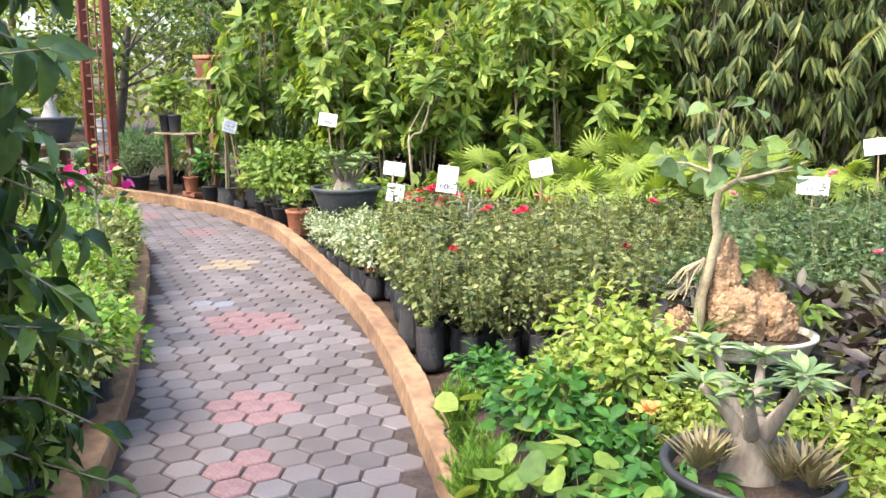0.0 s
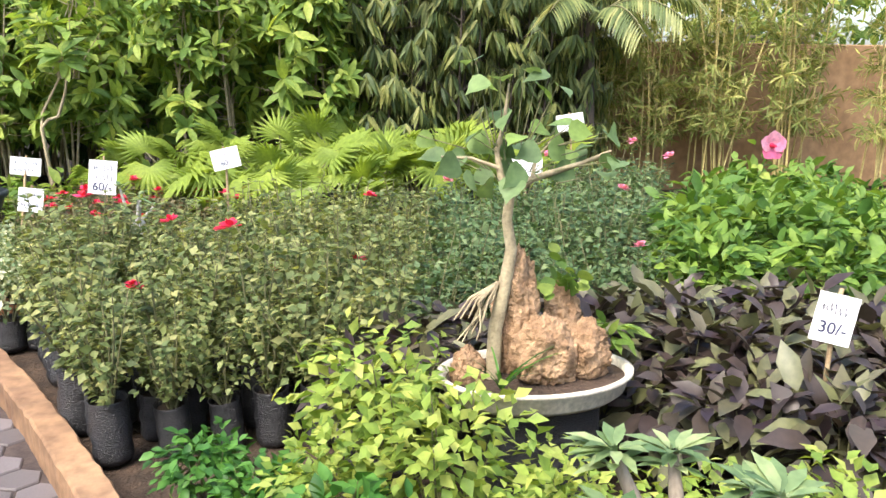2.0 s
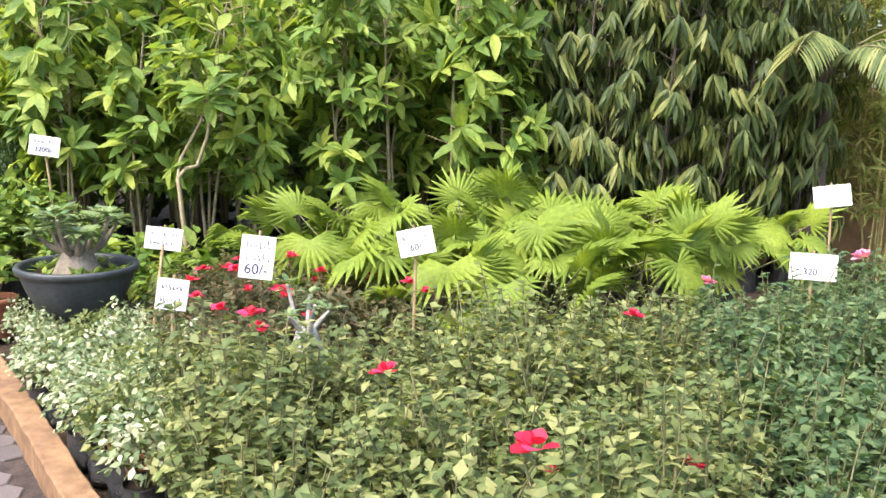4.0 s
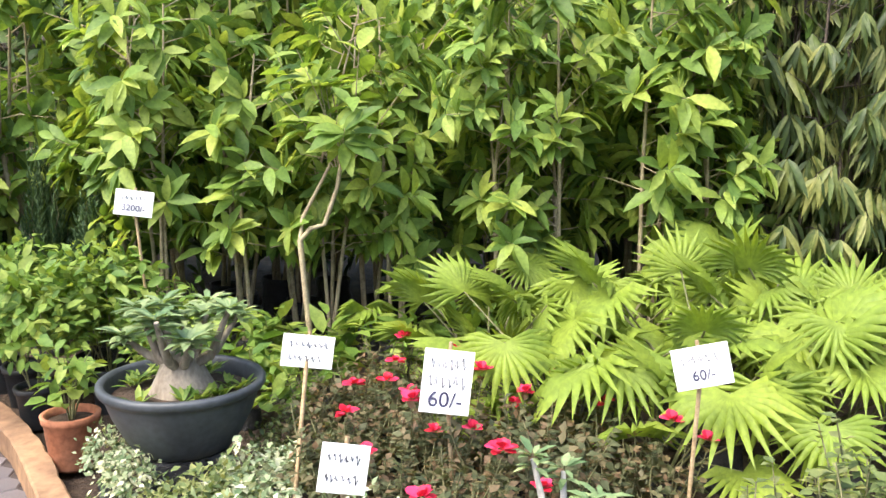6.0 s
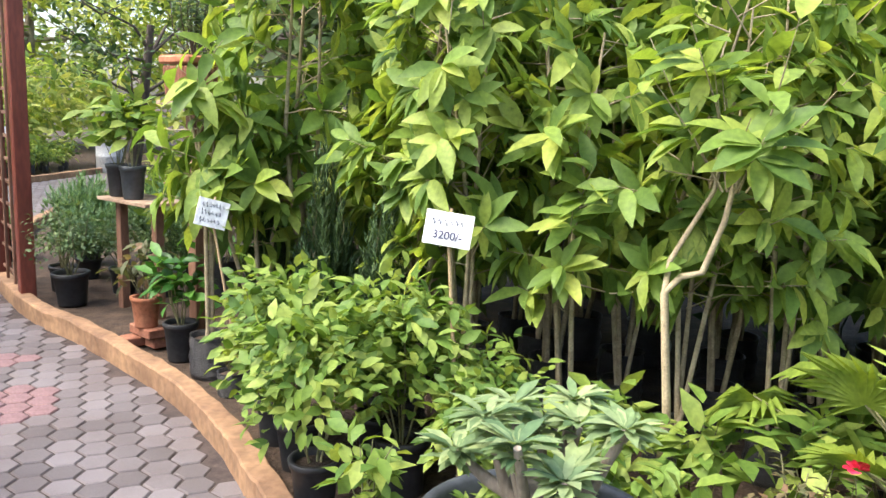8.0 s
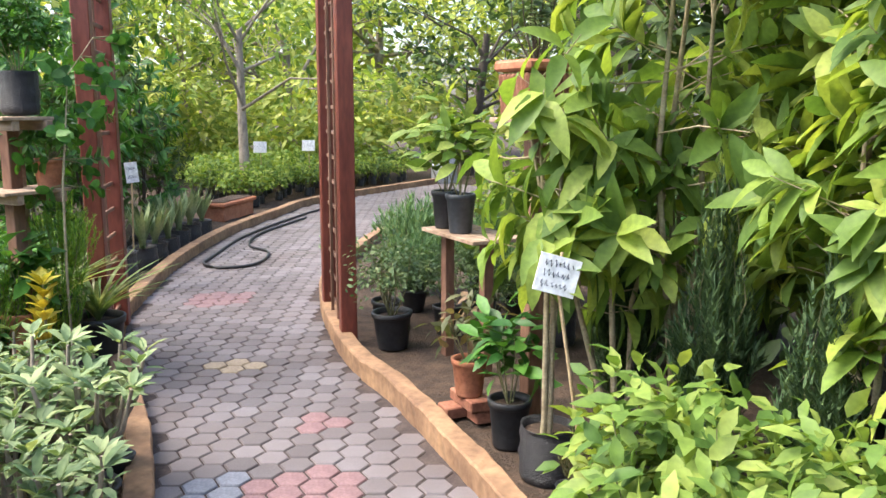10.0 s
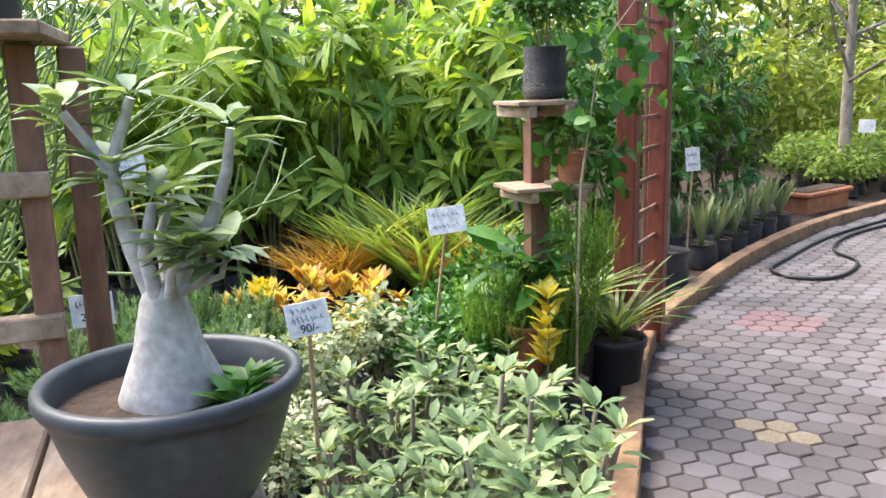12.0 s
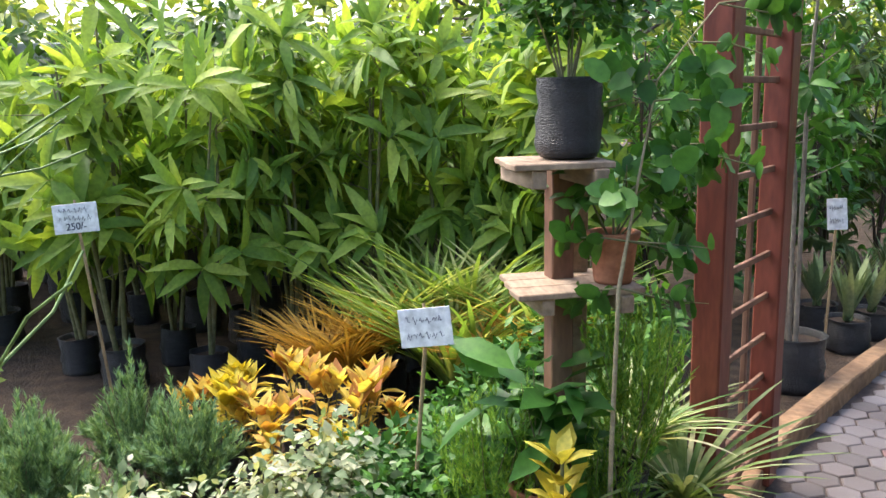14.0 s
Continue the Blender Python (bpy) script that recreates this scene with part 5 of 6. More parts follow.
tagged(mk("weed", [rosette(r, (0.12, 0.02 * k, 0.175), 9, 0.06, 0.45, T_OVAL, 0.8) for k in range(-3, 4)], L_COVER, big), kind="stuff")
big.matrix_basis = pose(-4.05, 10.375, 0.841, 0, 0, 75.7)

ws = thing("slatted_rack", "upright brown wooden rack with short cross bars", "rack")
for (x, y, h) in ((-4.83, 10.15, 1.62), (-4.69, 10.07, 1.62), (-4.75, 9.2, 1.62), (-4.5, 9.1, 1.62)):
    part("upright", block((0.075, 0.06, h), (x, y, h / 2), 10, 0.005), M_DARKWOOD, ws)
for z in (0.55, 1.0, 1.32):
    part("rail", block((0.05, 1.06, 0.055), (-4.6, 9.58, z), 6, 0.004), M_WOOD, ws)
part("board", block((0.42, 1.1, 0.03), (-4.66, 9.6, 1.64), 2, 0.004), M_WOOD, ws)
g = thing("black_pot", "dark plastic pot on top of the wooden rack", "flower pot")
pot_parts(g, 0.13, 0.24, M_POT)
g.matrix_basis = pose(-4.7, 9.98, 1.656)

seed_poly = [(-3.75, 10.62), (-4.25, 10.72), (-4.85, 10.6), (-5.45, 10.85), (-5.75, 11.15), (-5.7, 11.6), (-5.3, 11.7), (-4.75, 11.4), (-4.1, 10.95)]
seedl = [adenium_seedling(400 + i) for i in range(5)]
put(seedl, fill(seed_poly, 0.148, 41, 0.4), 42, 0.85, 1.4, 9.0)
va = [low_plant(410 + i, "variegated_bush", "bush with small white-edged green leaves", "shrub", "white-variegated bushes", L_VARIEG, 0.5, 0.17, 420, T_OVAL, 0.04, 0.62, "bag", 0.07, 0.16) for i in range(3)]
put(va, [(-5.75, 10.5, 0), (-5.5, 10.35, 0), (-5.95, 10.75, 0), (-6.2, 10.9, 0), (-6.3, 11.1, 0, 1.1), (-5.6, 10.7, 0, 0.9), (-6.05, 10.5, 0), (-5.3, 10.6, 0, 0.85)], 43)
ju = [feathery(420 + i, "dwarf_conifer", "blue-green dwarf conifer with upright plumes", "conifer", "dwarf conifers", L_JUNIPER, 0.7, 0.2, 90, "bag", 0.08, 0.16, 0.036, 100) for i in range(3)]
put(ju, [(-6.5, 10.1, 0), (-6.95, 10.3, 0), (-6.72, 10.55, 0), (-6.05, 10.05, 0), (-5.8, 9.85, 0), (-6.3, 9.75, 0), (-5.5, 9.7, 0), (-6.25, 10.4, 0), (-6.75, 9.95, 0, 0.9), (-5.9, 9.5, 0)], 44)


def croton(seed, mat, label, h=0.5):
    r = np.random.RandomState(seed)
    g = thing("croton", label, "croton", "yellow crotons")
    bag_parts(g, 0.07, 0.16, 0, seed)
    b, t = shoots(r, 5, (0, 0, 0.13), h - 0.2, 0.09, 0.7)
    mk("stem", stems(r, b, t, 0.006, 5), M_STEM, g)
    mk("leaves", [rosette(r, q, 9, 0.115, 0.44, T_OVAL, 2.4) for q in t] + [sprigs(r, b, t, 6, T_OVAL, 0.1, 0.36, 0, 0.7, 0.3)], mat, g)
    return g


cr = [croton(430 + i, m, lb_, 0.46) for i, (m, lb_) in enumerate(((L_CROTON, "croton with yellow and orange leaves"), (L_CROTON_Y, "croton with bright yellow leaves"), (L_CROTON, "croton with yellow and orange leaves")))]
put(cr, [(-7.35, 10.9, 0), (-7.15, 10.6, 0), (-6.95, 11.15, 0), (-7.25, 10.45, 0), (-7.4, 10.65, 0), (-7.1, 11.0, 0), (-7.2, 11.2, 0), (-6.85, 10.85, 0), (-6.75, 11.1, 0, 0.9), (-7.0, 11.35, 0, 0.9), (-7.05, 10.75, 0)], 45)
cov = [low_plant(440 + i, "ixora_bush", "dense low bush with glossy dark green leaves", "shrub", "glossy dark green bushes", L_COVER, 0.4, 0.19, 420, T_TINY, 0.055, 0.5, "bag", 0.08, 0.16) for i in range(2)]
put(cov, [(-6.25, 11.3, 0), (-6.5, 11.25, 0), (-6.7, 11.5, 0), (-6.45, 11.55, 0), (-6.2, 11.6, 0), (-6.75, 11.75, 0), (-6.5, 11.8, 0), (-6.95, 11.6, 0), (-6.4, 12.0, 0, 1.2), (-6.65, 12.15, 0, 1.3), (-6.9, 12.0, 0, 1.4), (-7.2, 12.2, 0, 1.5), (-7.15, 11.85, 0, 1.3), (-7.6, 12.5, 0, 1.6)], 46)
orr = [strap_plant(450 + i, "orange_croton", "narrow-leaved croton with arching orange leaves", "croton", "narrow orange crotons", L_ORANGE, 0.42, 0.034, 150, "bag", 0.09, 0.28, 3.2, None, T_ARCH) for i in range(2)]
put(orr, [(-7.8, 10.95, 0), (-7.95, 11.2, 0), (-7.5, 11.85, 0), (-7.65, 12.05, 0), (-7.7, 11.1, 0)], 47)
stp = [strap_plant(455 + i, "striped_pandanus", "arching cream-striped strap-leaved plant", "strap plant", "striped strap plants", L_STRAP, 0.72, 0.042, 85, "bag", 0.1, 0.2, 4.5, None, T_ARCH) for i in range(2)]
put(stp, [(-7.95, 11.5, 0), (-8.2, 11.3, 0), (-7.85, 11.75, 0), (-8.3, 11.75, 0), (-8.5, 11.5, 0), (-8.0, 12.1, 0), (-7.6, 11.6, 0)], 48)

mang = [hedge_plant(460 + i, L_MANGO, "young mango plant with whorls of long glossy leaves", "young mango plants", 1.85, 0.24, 0.26, 8, 12, 0.3, T_DROOP, 0.34, "mango_plant", M_STEM, 0.15) for i in range(4)]
put(mang, [(-8.75, 9.45, 0), (-8.45, 9.8, 0), (-8.3, 10.3, 0), (-8.6, 10.75, 0), (-8.65, 11.2, 0, 1.05), (-8.75, 12.1, 0), (-8.35, 12.5, 0)] + fill([(-8.7, 12.6), (-8.6, 10.4), (-8.9, 9.0), (-9.0, 7.6), (-12.0, 7.4), (-12.0, 12.8)], 0.56, 49, 0.3, 0.0), 50, 0.9, 1.12)


def pencil_bush(seed):
    r = np.random.RandomState(seed)
    g = thing("pencil_cactus", "tall leafless bush of thin green pencil-like stems", "succulent")
    st = []

    def grow(p, d, ln, rad, lev):
        """A stem and the thinner ones that fork from its end."""
        q = p + d * ln
        st.extend(tube([p, (p + q) / 2 + r.normal(0, 0.012, 3), q], [rad, rad * 0.92, rad * 0.85], 5))
        if lev:
            for k in range(3 if lev > 1 else 2):
                e = unit(d + r.normal(0, 0.36, 3) + np.array([0, 0, 0.22]))
                grow(q, e, ln * r.uniform(0.65, 0.9), rad * 0.75, lev - 1)
    for k in range(9):
        d = unit(np.array([r.normal(0, 0.16), r.normal(0, 0.16), 1.0]))
        grow(np.array([r.normal(0, 0.12), r.normal(0, 0.12), 0.0]), d, 0.6, 0.012, 4)
        mk("branch", st, M_PENCIL, g)
        st.clear()
    return g


M_PENCIL = grain_mat("pencil_stem", (0.10, 0.17, 0.05), (0.2, 0.29, 0.1), 12, 0.55, 0.1, 0.002)
pencil_bush(470).matrix_basis = pose(-5.3, 9.45, 0.0)
pencil_bush(471).matrix_basis = pose(-5.9, 9.1, 0.0)
lsh = [low_plant(475 + i, "leafy_shrub", "leafy light green shrub with oval leaves", "shrub", "light green shrubs", L_SHRUB, 0.75, 0.27, 200, T_OVAL, 0.1, 0.55, "bag", 0.1, 0.2) for i in range(2)]
put(lsh, [(-7.2, 9.35, 0), (-7.0, 9.0, 0), (-6.6, 9.2, 0), (-6.3, 8.8, 0), (-5.6, 9.0, 0, 0.8), (-7.5, 9.1, 0), (-5.0, 8.6, 0, 0.9), (-4.3, 8.8, 0, 0.8), (-5.7, 8.3, 0), (-6.8, 8.2, 0), (-4.9, 7.6, 0), (-3.9, 8.0, 0, 0.8)], 51)

# tiered stand beside the gate
ts = thing("tiered_stand", "weathered wooden stand with small plank shelves at three heights", "plant stand")
part("post", block((0.07, 0.07, 1.4), (-6.22, 11.83, 0.7), 10, 0.004), M_DARKWOOD, ts)
part("post", block((0.06, 0.06, 1.4), (-6.3, 11.9, 0.7), 10, 0.004), M_WOOD, ts)
for (x, y, z, w) in ((-6.06, 11.775, 1.432, 0.28), (-6.16, 11.85, 1.062, 0.38), (-6.1, 11.82, 0.19, 0.36)):
    for k in range(3):
        part("plank", block((0.095, w, 0.018), (x - 0.1 + 0.1 * k, y, z), 8, 0.003), M_WOOD, ts)
    part("bearer", block((0.3, 0.04, 0.05), (x, y - w * 0.3, z - 0.034), 8, 0.003), M_WOOD, ts)
    part("bearer", block((0.3, 0.04, 0.05), (x, y + w * 0.3, z - 0.034), 8, 0.003), M_WOOD, ts)
g = low_plant(480, "bagged_shrub", "rounded small-leaved shrub in a crumpled black bag", "shrub", "", L_COVER, 0.62, 0.21, 1100, T_TINY, 0.042, 0.6, "bag", 0.09, 0.22)
g.matrix_basis = pose(-6.06, 11.82, 1.443)
g = low_plant(481, "potted_plant", "leafy plant in a terracotta pot on the middle shelf", "potted plant", "", L_COVER, 0.36, 0.16, 60, T_OVAL, 0.08, 0.5, M_TERRA, 0.075, 0.15)
g.matrix_basis = pose(-6.12, 11.97, 1.073)
g = thing("climbing_plant", "tall climbing plant with paired rounded leaves tied to a cane", "climber")
bag_parts(g, 0.1, 0.16)
r = np.random.RandomState(64)
pts = [(0, 0, 0.1), (0.0, 0.0, 0.6), (0.01, 0.01, 1.1), (-0.02, 0.06, 1.35), (-0.08, 0.13, 1.65), (-0.1, 0.3, 1.85)]
mk("cane", tube(pts, [0.007, 0.007, 0.006, 0.004, 0.003, 0.002], 6), M_TANSTEM, g)
b = np.array([pts[2 + k % 4] for k in range(24)]) * 0.5 + np.array([pts[2 + (k * 5 // 4) % 4] for k in range(24)]) * 0.5
t = b + rand_dirs(r, 24, -0.45, 0.3) * 0.24
tagged(mk("tendril", stems(r, b, t, 0.003, 4), M_STEM, g), kind="stuff")
mk("leaves", [sprigs(r, b, t, 11, T_ROUND, 0.07, 0.62, 0.1, 0.75, 0.3)], L_COVER, g)
g.matrix_basis = pose(-5.93, 11.92, 0.0)
g = strap_plant(482, "spider_plant", "cream-striped spider plant in a black pot", "potted plant", "", L_SPIDER, 0.42, 0.055, 64, M_BLACKPOT, 0.15, 0.28, 2.6, None, T_ARCH)
g.matrix_basis = pose(-6.2, 12.24, 0.03)
g = strap_plant(483, "spider_plant", "tall cream-striped dracaena beside the stand", "potted plant", "", L_SPIDER, 0.38, 0.055, 60, "bag", 0.08, 0.4, 2.2, None, T_ARCH)
g.matrix_basis = pose(-6.42, 12.15, 0.03)
g = thing("croton", "upright croton with bright yellow leaves in a black bag", "croton", "yellow crotons")
r = np.random.RandomState(484)
bag_parts(g, 0.07, 0.18)
mk("stem", tube([(0, 0, 0.14), (0.005, 0.0, 0.4), (0, 0.005, 0.64)], [0.008, 0.007, 0.005], 6), M_STEM, g)
mk("leaves", [rosette(r, (0, 0, 0.3 + 0.06 * k), 8, 0.12, 0.5, T_OVAL, 1.3) for k in range(6)], L_CROTON_Y, g)
g.matrix_basis = pose(-5.9, 11.77, 0.0)
g = low_plant(485, "potted_plant", "broad-leaved plant in a terracotta pot by the stand", "potted plant", "", L_COVER, 0.62, 0.15, 22, T_OVAL, 0.2, 0.42, M_TERRA, 0.1, 0.24)
g.matrix_basis = pose(-6.13, 11.76, 0.2)
asp = [feathery(486 + i, "asparagus_fern", "bright green feathery asparagus fern", "fern", "asparagus ferns round the stand", L_FERN, 0.95, 0.22, 70, "bag", 0.08, 0.14, 0.035, 90, False) for i in range(2)]
put(asp, [(-6.2, 11.64, 0.0, 0.9), (-6.18, 12.04, 0.34, 0.8), (-6.05, 11.9, 0.0, 0.7)], 52)
for (x, y, h) in ((-6.18, 12.04, 0.35),):
    g = thing("pot_stand", "upturned dark pot carrying a fern", "stand")
    pot_parts(g, 0.08, h, M_BLACKPOT, soil=False)
    g.matrix_basis = pose(x, y, 0.0)

# ---- beyond the gate ----
g = hedge_plant(490, L_COVER, "slim young tree in a large black bag behind the gate", "", 2.6, 0.12, 0.4, 12, 8, 0.5, T_DROOP, 0.4, "young_tree", M_BARK, 0.2, False)
bag_parts(g, 0.16, 0.32)
g.matrix_basis = pose(-7.95, 13.5, 0.0)
al = [strap_plant(495 + i, "aloe", "aloe vera with upright fleshy leaves in a black bag", "aloe", "row of aloes by the kerb", L_ALOE, 0.38, 0.13, 26, "bag", 0.12, 0.2, 3.0, None, T_STIFF) for i in range(3)]
put(al, [(-8.55, 14.15, 0), (-8.8, 14.45, 0), (-9.05, 14.8, 0), (-9.3, 15.1, 0), (-9.5, 15.4, 0), (-9.75, 15.75, 0), (-9.0, 14.2, 0), (-9.25, 14.6, 0), (-9.6, 15.1, 0)], 53)
g = thing("garden_hose", "black rubber garden hose lying in a loop on the path", "hose")
hl = smooth_line([(-10.75, 19.4), (-10.2, 17.9), (-9.35, 16.1), (-8.55, 14.95), (-8.28, 14.62), (-8.02, 14.58), (-7.86, 14.78), (-7.98, 15.1), (-8.3, 15.45), (-8.75, 15.6), (-9.3, 16.25), (-9.9, 17.6)], 0.08)
mk("tube", tube([(x, y, 0.018) for x, y in hl], 0.015, 8), M_HOSE, g)
g = thing("terracotta_trough", "long low terracotta trough with a rolled rim", "planter")
for nm, size, z, m in (("body", (0.3, 0.95, 0.2), 0.11, M_TERRA), ("rim", (0.37, 1.03, 0.05), 0.235, M_TERRA), ("soil", (0.27, 0.92, 0.012), 0.268, M_SOIL)):
    part(nm, block(size, (-10.75, 17.0, z), 25, 0.012), m, g)
r = np.random.RandomState(70)
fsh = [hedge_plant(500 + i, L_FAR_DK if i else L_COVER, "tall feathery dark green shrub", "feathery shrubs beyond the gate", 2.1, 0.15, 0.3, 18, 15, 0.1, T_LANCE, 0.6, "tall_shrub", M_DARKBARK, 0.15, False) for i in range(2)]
put(fsh, [(-9.6, 14.2, 0), (-10.2, 14.9, 0), (-10.6, 15.6, 0), (-10.9, 14.6, 0, 1.1), (-11.4, 15.6, 0, 1.1), (-9.2, 13.5, 0, 0.9), (-11.2, 16.3, 0, 0.8), (-8.9, 13.0, 0, 0.9), (-10.0, 13.3, 0, 1.1)], 54)
fb = [low_plant(510 + i, "bedding_plant", "low bright green bedding plant in a black bag", "plant", "green bedding plants beyond the gate", L_FAR if i else L_SHRUB, 0.5, 0.2, 150, T_OVAL, 0.075, 0.5) for i in range(2)]
put(fb, fill([(-11.1, 17.3), (-11.4, 18.6), (-11.8, 20.0), (-12.2, 23), (-15.5, 23), (-14.5, 19.5), (-12.5, 17.6)], 0.42, 55), 56, 0.9, 1.3)


def tree(seed, h, crown, leaf, bark, label, r0=0.16, n=1300, name="tree", low=0.35, ll=0.2):
    """A tapered trunk that forks, limbs, and a ragged crown of leaves in clumps."""
    r = np.random.RandomState(seed)
    g = thing(name, label, "tree", "trees round the nursery")
    st, tips = [], []
    top = np.array([r.normal(0, 0.3), r.normal(0, 0.3), h * 0.6])
    limb(st, [np.array([0, 0, -0.05]), top * 0.5 + r.normal(0, 0.08, 3), top], r0, r0 * 0.5, 10)
    for k in range(9):
        p = top * r.uniform(0.45, 1.0)
        d = rand_dirs(r, 1, 0.1, 0.9)[0]
        q = p + d * crown * r.uniform(0.6, 1.1)
        limb(st, [p, (p + q) / 2 + r.normal(0, 0.12, 3), q], r0 * 0.3, r0 * 0.08, 6)
        for j in range(3):
            s = q + rand_dirs(r, 1, -0.2, 0.8)[0] * crown * 0.45
            limb(st, [p * 0.3 + q * 0.7, s], r0 * 0.1, r0 * 0.03, 4)
            tips.append(s)
        tips.append(q)
    mk("trunk", st, bark, g)
    per = n // len(tips)
    mk("crown", [bush(r, q, crown * r.uniform(0.3, 0.5), crown * r.uniform(0.22, 0.4), per, T_OVAL, ll, 0.42, 0.1, 0.4, 0.2) for q in tips], leaf, g)
    return g


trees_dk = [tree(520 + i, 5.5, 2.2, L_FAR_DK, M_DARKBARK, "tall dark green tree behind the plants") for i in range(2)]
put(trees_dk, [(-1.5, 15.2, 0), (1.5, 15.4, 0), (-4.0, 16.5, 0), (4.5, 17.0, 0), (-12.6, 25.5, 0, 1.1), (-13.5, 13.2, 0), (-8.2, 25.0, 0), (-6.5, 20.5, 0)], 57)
trees_lt = [tree(525 + i, 5.0, 2.3, L_FAR, M_BARK, "leafy tree with a slender grey trunk", 0.11) for i in range(2)]
put(trees_lt, [(-12.05, 18.45, 0, 0.9), (-18.0, 22.0, 0), (-4.5, 20.0, 0), (-0.5, 18.5, 0), (-20, 19, 0, 1.2), (-17.5, 13.0, 0)], 58)
# Full sun on these crowns is part of the leaf colour.
trees_br = [tree(528 + i, 4.2, 2.4, L_FAR_SUNLIT, M_BARK, "yellow-green tree with sunlight put into its leaf colour") for i in range(2)]
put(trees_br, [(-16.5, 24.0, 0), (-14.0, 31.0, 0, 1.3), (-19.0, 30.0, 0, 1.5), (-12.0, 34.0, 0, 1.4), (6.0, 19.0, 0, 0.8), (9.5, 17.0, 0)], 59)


def thicket(name, pts, rad, hgt, n, leaf, ll, label, seed):
    """Woods too far to tell plants apart: clumps of leaves along a line of the plan."""
    r = np.random.RandomState(seed)
    ch = []
    for (x, y, k) in pts:
        for j in range(3):
            c = (x + r.normal(0, rad * 0.4), y + r.normal(0, rad * 0.4), hgt * k * (0.2 + 0.33 * j))
            ch.append(bush(r, c, rad * r.uniform(0.8, 1.2), hgt * k * 0.28, n, T_OVAL, ll, 0.45, 0.3, 0.4, 0.2))
    return tagged(mk(name, ch, leaf), label, "foliage", kind="stuff")


def arc(x0, y0, x1, y1, n, k=1.0):
    return [(x0 + (x1 - x0) * i / (n - 1), y0 + (y1 - y0) * i / (n - 1), k) for i in range(n)]


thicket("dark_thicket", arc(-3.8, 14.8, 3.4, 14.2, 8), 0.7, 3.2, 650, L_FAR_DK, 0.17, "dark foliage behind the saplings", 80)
# The bright woods and bushes below carry their sunlight in the leaf colour.
thicket("north_woods", arc(-22, 30, 2, 34, 12, 0.9), 2.4, 6.0, 330, L_FAR_SUNLIT, 0.4, "distant woods with sunlight put into the leaf colour", 81)
thicket("west_woods", arc(-20, 2, -22, 30, 12, 0.8), 2.4, 6.0, 300, L_FAR_SUNLIT, 0.4, "green woods beyond the wall", 82)
thicket("gate_thicket", arc(-14.5, 23.5, -19, 17, 6, 0.5), 1.4, 4.0, 600, L_FAR_SUNLIT, 0.2, "bushes beyond the gate, sunlight put into their leaf colour", 83)
thicket("east_woods", arc(14, -6, 13, 26, 9, 0.8), 2.4, 6.0, 200, L_FAR, 0.4, "green woods to the side", 84)
thicket("south_woods", arc(-16, -10, 14, -9, 9, 0.7), 2.4, 6.0, 160, L_FAR, 0.4, "green woods behind the path", 85)
thicket("far_right_grass", arc(4, 15.2, 9, 14.8, 6, 0.35), 0.8, 3.6, 420, L_FAR_SUNLIT, 0.2, "bushes behind the ochre wall, sunlight put into their leaf colour", 86)
# Shade behind the mangoes comes from this foliage's darkened colour.
thicket("west_thicket", arc(-13.2, 7.5, -13.2, 12.6, 6, 0.6), 0.8, 3.8, 500, L_MANGO_SHADED, 0.22, "foliage behind the mango plants, shade painted into its leaf colour", 87)
g = thing("water_drum", "pale metal drum beside a dark trunk", "drum")
mk("body", lathe([(0, 0), (0.25, 0), (0.26, 0.02), (0.26, 0.3), (0.27, 0.32), (0.26, 0.34), (0.26, 0.62), (0.27, 0.64), (0.0, 0.645)], 24), M_GALV, g)
g.matrix_basis = pose(-11.6, 23.2, 0.0)

# ---- price signs ----
SB = "white handwritten price card on a stick"
sign(-0.95, 10.1, 0.70, 0.165, 0.105, 10, 8, "", (-0.99, 9.85, 0.05), SB + " among the roses", 2, 1)
sign(-0.79, 9.45, 0.59, 0.12, 0.125, 5, 8, "", (-0.8, 9.45, 0.05), SB + " over pale bushes", 2, 2)
sign(-0.51, 9.97, 0.64, 0.155, 0.2, 0, 6, "60/-", (-0.47, 10.0, 0.05), SB + " reading 60/-", 2, 3)
sign(0.2, 9.74, 0.76, 0.16, 0.12, -8, -13, "60/-", (0.2, 9.8, 0.05), SB + " before the palms", 1, 4)
sign(1.98, 9.58, 0.69, 0.2, 0.12, -22, 0, "320/-", (1.99, 9.6, 0.05), SB + " in the dark roses", 1, 5)
sign(2.68, 10.6, 0.9, 0.2, 0.125, -25, -10, "", (2.75, 10.65, 0.05), SB + " by the ochre wall", 2, 6)
sign(1.755, 6.53, 0.63, 0.1, 0.13, -30, 10, "30/-", (1.76, 6.56, 0.05), SB + " reading 30/-", 1, 7)
sign(-1.9, 11.42, 1.03, 0.17, 0.12, 12, 8, "3200/-", (-1.85, 11.52, 0.05), SB + " reading 3200/-", 1, 8)
sign(-3.19, 12.1, 0.93, 0.15, 0.13, 45, 16, "", (-3.12, 12.25, 0.05), SB + " by the tall saplings", 3, 9)
sign(-6.24, 11.42, 0.92, 0.17, 0.12, 70, -8, "", (-6.42, 11.36, 0.05), SB + " over the crotons", 2, 10)
sign(-5.02, 10.68, 0.86, 0.125, 0.1, 80, -10, "90/-", (-5.08, 10.7, 0.05), SB + " in white-variegated bushes", 2, 11)
sign(-7.5, 9.95, 1.12, 0.2, 0.13, 85, -5, "250/-", (-7.66, 10.0, 0.05), SB + " before the mango plants", 2, 12)
sign(-5.3, 10.06, 0.87, 0.13, 0.1, 80, -5, "240/-", (-5.36, 10.06, 0.05), SB + " over dwarf conifers", 1, 13)
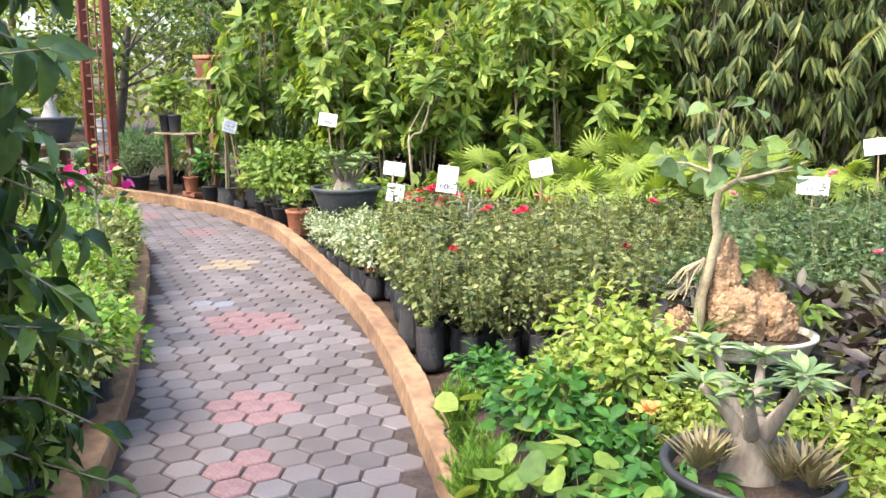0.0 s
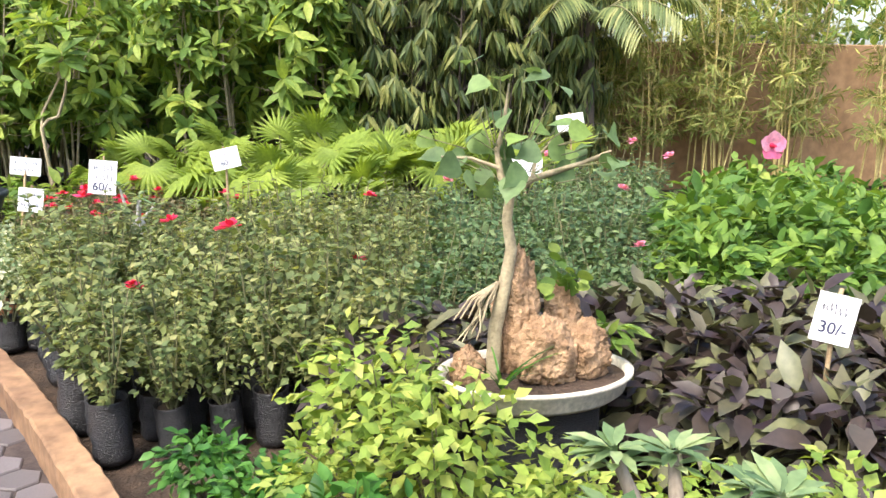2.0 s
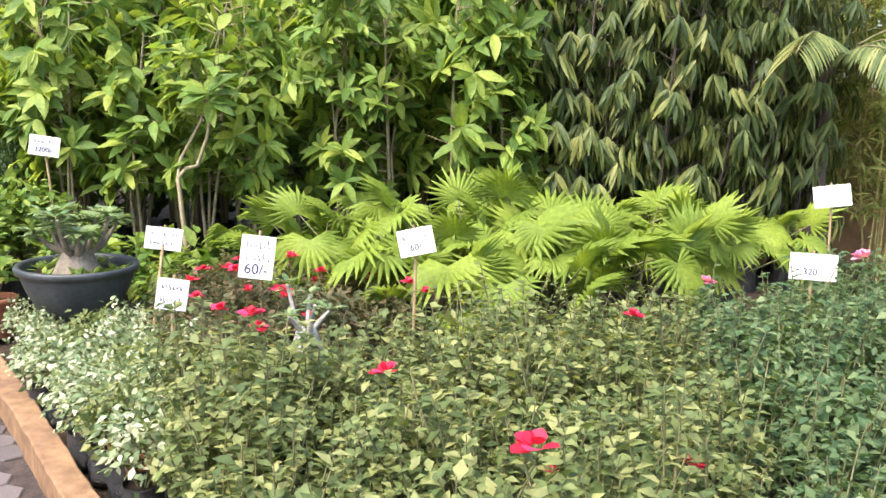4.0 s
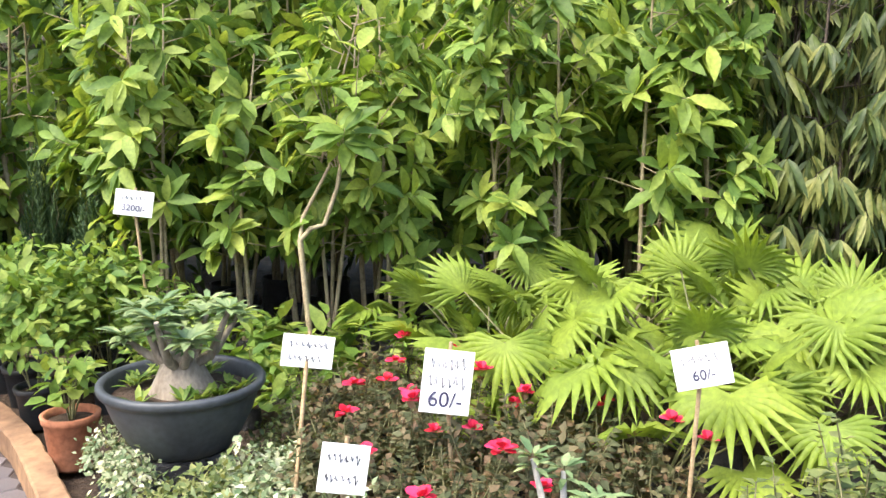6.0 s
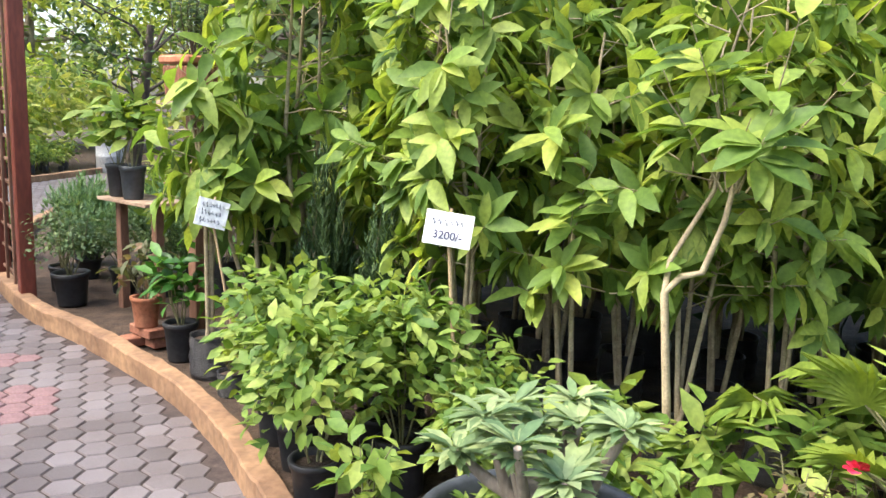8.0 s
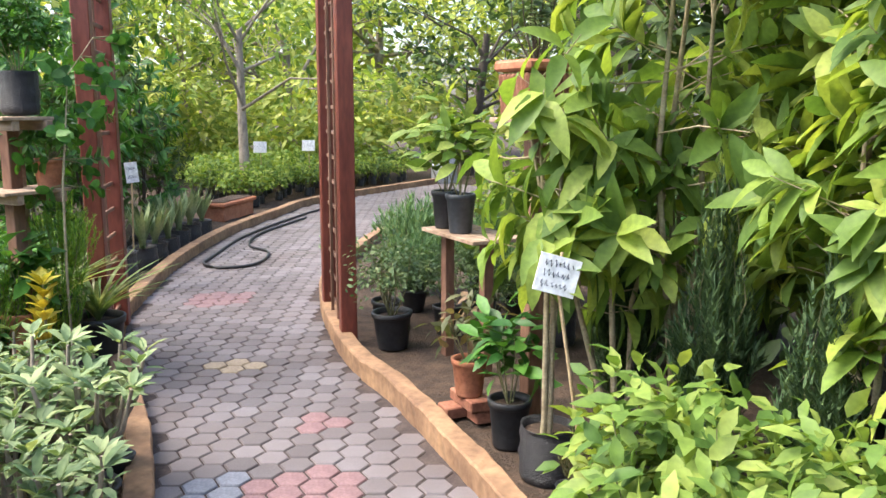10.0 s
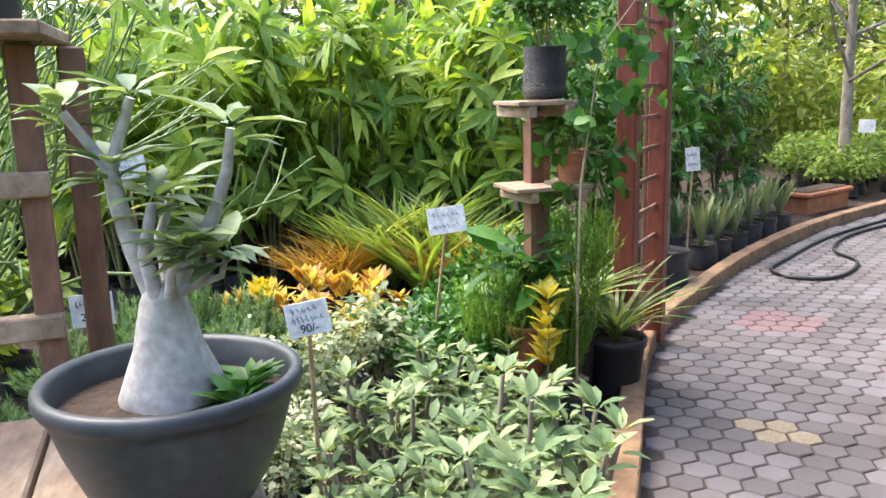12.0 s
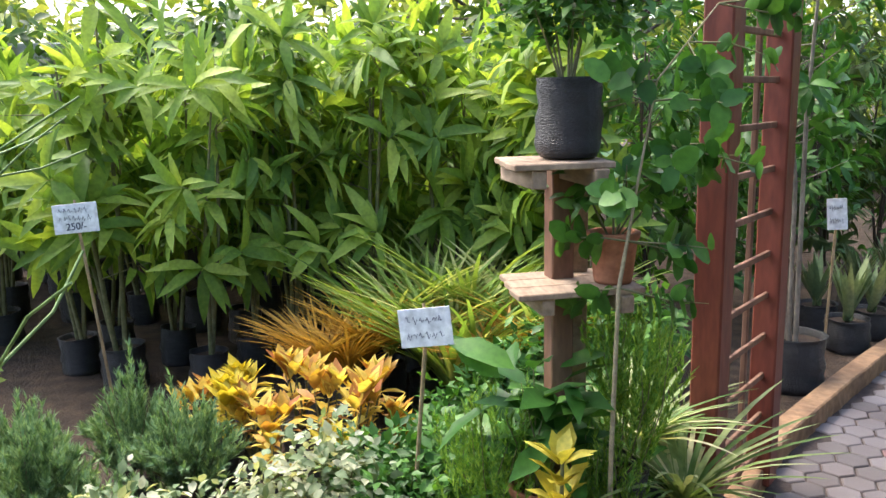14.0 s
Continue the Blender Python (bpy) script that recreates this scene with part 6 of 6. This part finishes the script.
sign(-8.05, 13.75, 0.95, 0.1, 0.17, 60, -5, "", (-8.1, 13.75, 0.05), SB + " behind the gate", 2, 14)
for k, (x, y) in enumerate(((-12.2, 18.9), (-12.0, 19.8), (-11.6, 20.3))):
    sign(x, y, 0.85, 0.22, 0.18, 30, 0, "", (x, y + 0.02, 0.05), SB + " in the far bed", 1, 15 + k)

# ---- pavers ----
M_PAVER, ptree, pb = material("paver", 0.6, 0, 0.4)
info = ptree.nodes.new("ShaderNodeObjectInfo")
geo = ptree.nodes.new("ShaderNodeNewGeometry")
addr = ptree.nodes.new("ShaderNodeMath")
addr.operation = "ADD"
ptree.links.new(info.outputs["Random"], addr.inputs[0])
ptree.links.new(geo.outputs["Random Per Island"], addr.inputs[1])
frac = ptree.nodes.new("ShaderNodeMath")
frac.operation = "FRACT"
ptree.links.new(addr.outputs[0], frac.inputs[0])
pc = ramp(ptree, frac.outputs[0], [(0.0, (0.09, 0.079, 0.079)), (0.5, (0.122, 0.108, 0.109)), (1.0, (0.158, 0.143, 0.146))])


def world_noise(tree, scale, detail, shift):
    mp = tree.nodes.new("ShaderNodeMapping")
    mp.inputs["Location"].default_value = shift
    tree.links.new(tree.nodes["Geometry"].outputs["Position"], mp.inputs["Vector"])
    nz = tree.nodes.new("ShaderNodeTexNoise")
    nz.inputs["Scale"].default_value, nz.inputs["Detail"].default_value = scale, detail
    tree.links.new(mp.outputs["Vector"], nz.inputs["Vector"])
    return nz.outputs["Fac"]


spk = world_noise(ptree, 260, 4, (3, 0, 0))
stain = world_noise(ptree, 1.7, 4, (7, 2, 0))
pc = mixc(ptree, 1.0, pc, ramp(ptree, spk, [(0.3, (0.78, 0.78, 0.78)), (0.7, (1.15, 1.15, 1.15))]), "MULTIPLY")
pc = mixc(ptree, 1.0, pc, ramp(ptree, stain, [(0.3, (0.8, 0.72, 0.68)), (0.7, (1.1, 1.1, 1.12))]), "MULTIPLY")
ptree.links.new(pc, pb.inputs["Base Color"])
bump(ptree, pb, spk, 0.25, 0.002)
M_PAVER_RED = grain_mat("red_paver", (0.155, 0.088, 0.09), (0.21, 0.128, 0.128), 12, 0.6, 0.25, 0.002)
M_PAVER_YEL = grain_mat("sand_paver", (0.2, 0.155, 0.1), (0.26, 0.21, 0.145), 12, 0.6, 0.25, 0.002)
M_PAVER_BLUE = grain_mat("blue_grey_paver", (0.13, 0.14, 0.17), (0.18, 0.19, 0.22), 12, 0.6, 0.25, 0.002)

PITCH, TURN = 0.136, radians(6.0)
RAD = PITCH / math.sqrt(3)


def hexagon(seed):
    """A hexagonal paver with a worn, bevelled top edge."""
    rng = random.Random(seed)
    v, f = [], []
    for k, z in ((0.93, -0.012), (0.93, -0.004), (0.86, 0.001)):
        for i in range(6):
            a = math.pi / 6 + i * math.pi / 3 + TURN
            rr = RAD * k * (1 + rng.uniform(-0.012, 0.012))
            v.append((rr * math.cos(a), rr * math.sin(a), z))
    for j in (0, 1):
        for i in range(6):
            f.append((j * 6 + i, j * 6 + (i + 1) % 6, (j + 1) * 6 + (i + 1) % 6, (j + 1) * 6 + i))
    top = [(12, 13, 14, 15), (12, 15, 16, 17)]
    return np.array(v), f + top


ring_in = [tuple(p) for p in offset(RLINE, -0.03)] + [tuple(p) for p in offset(LLINE, 0.03)[::-1]]
cells = []
cu, su = math.cos(TURN), math.sin(TURN)
for j in range(-20, 220):
    for i in range(-140, 90):
        a, b = (i + 0.5 * (j % 2)) * PITCH, 2.0 + j * PITCH * math.sqrt(3) / 2
        x, y = a * cu - (b - 2) * su, 2.0 + a * su + (b - 2) * cu
        if 1.8 < y < 23 and inside(x, y, ring_in):
            cells.append((x, y))


def patch(x, y):
    for (px, py, pr_, kind) in ((-0.78, 6.88, 0.22, 1), (-0.58, 6.33, 0.14, 1), (-1.29, 8.1, 0.25, 1), (-4.09, 11.8, 0.24, 1), (-4.6, 12.36, 0.13, 1), (-7.03, 13.8, 0.26, 1), (-5.61, 12.72, 0.14, 2), (-2.1, 9.6, 0.2, 2), (-1.75, 8.45, 0.12, 3), (-4.45, 11.6, 0.14, 3), (-3.0, 10.9, 0.2, 1), (0.3, 4.6, 0.25, 1)):
        if (x - px) ** 2 + (y - py) ** 2 < pr_ ** 2:
            return kind
    return 0


random.seed(5)
variants = []
for k, mt in enumerate((M_PAVER, M_PAVER_RED, M_PAVER_YEL, M_PAVER_BLUE)):
    me = bpy.data.meshes.new("paver")
    v, f = hexagon(k)
    me.from_pydata([tuple(p) for p in v], [], f)
    me.materials.append(mt)
    variants.append(me)
near = [c for c in cells if (5.9 < c[1] < 7.3) or (-5.2 < c[0] < -3.9 and 11.2 < c[1] < 13.0)]
near = near[:300]
near_set = set(near)
rest = {0: [], 1: [], 2: [], 3: []}
for c in cells:
    k = patch(*c)
    lift = 0.0025 * noise.noise(Vector((c[0] * 5, c[1] * 5, 0))) + random.uniform(-0.001, 0.001)
    if c in near_set:
        ob = new("paver", variants[k])
        ob.parent = pavement
        ob.location = (c[0], c[1], lift)
    else:
        v, f = hexagon(random.randint(0, 9999))
        rest[k].append((v + np.array([c[0], c[1], lift]), f))
for k, ch in rest.items():
    if ch:
        vv = [(v, [q for q in f]) for v, f in ch]
        tagged(mk("pavers", vv, (M_PAVER, M_PAVER_RED, M_PAVER_YEL, M_PAVER_BLUE)[k], pavement, smooth=False), kind="stuff")
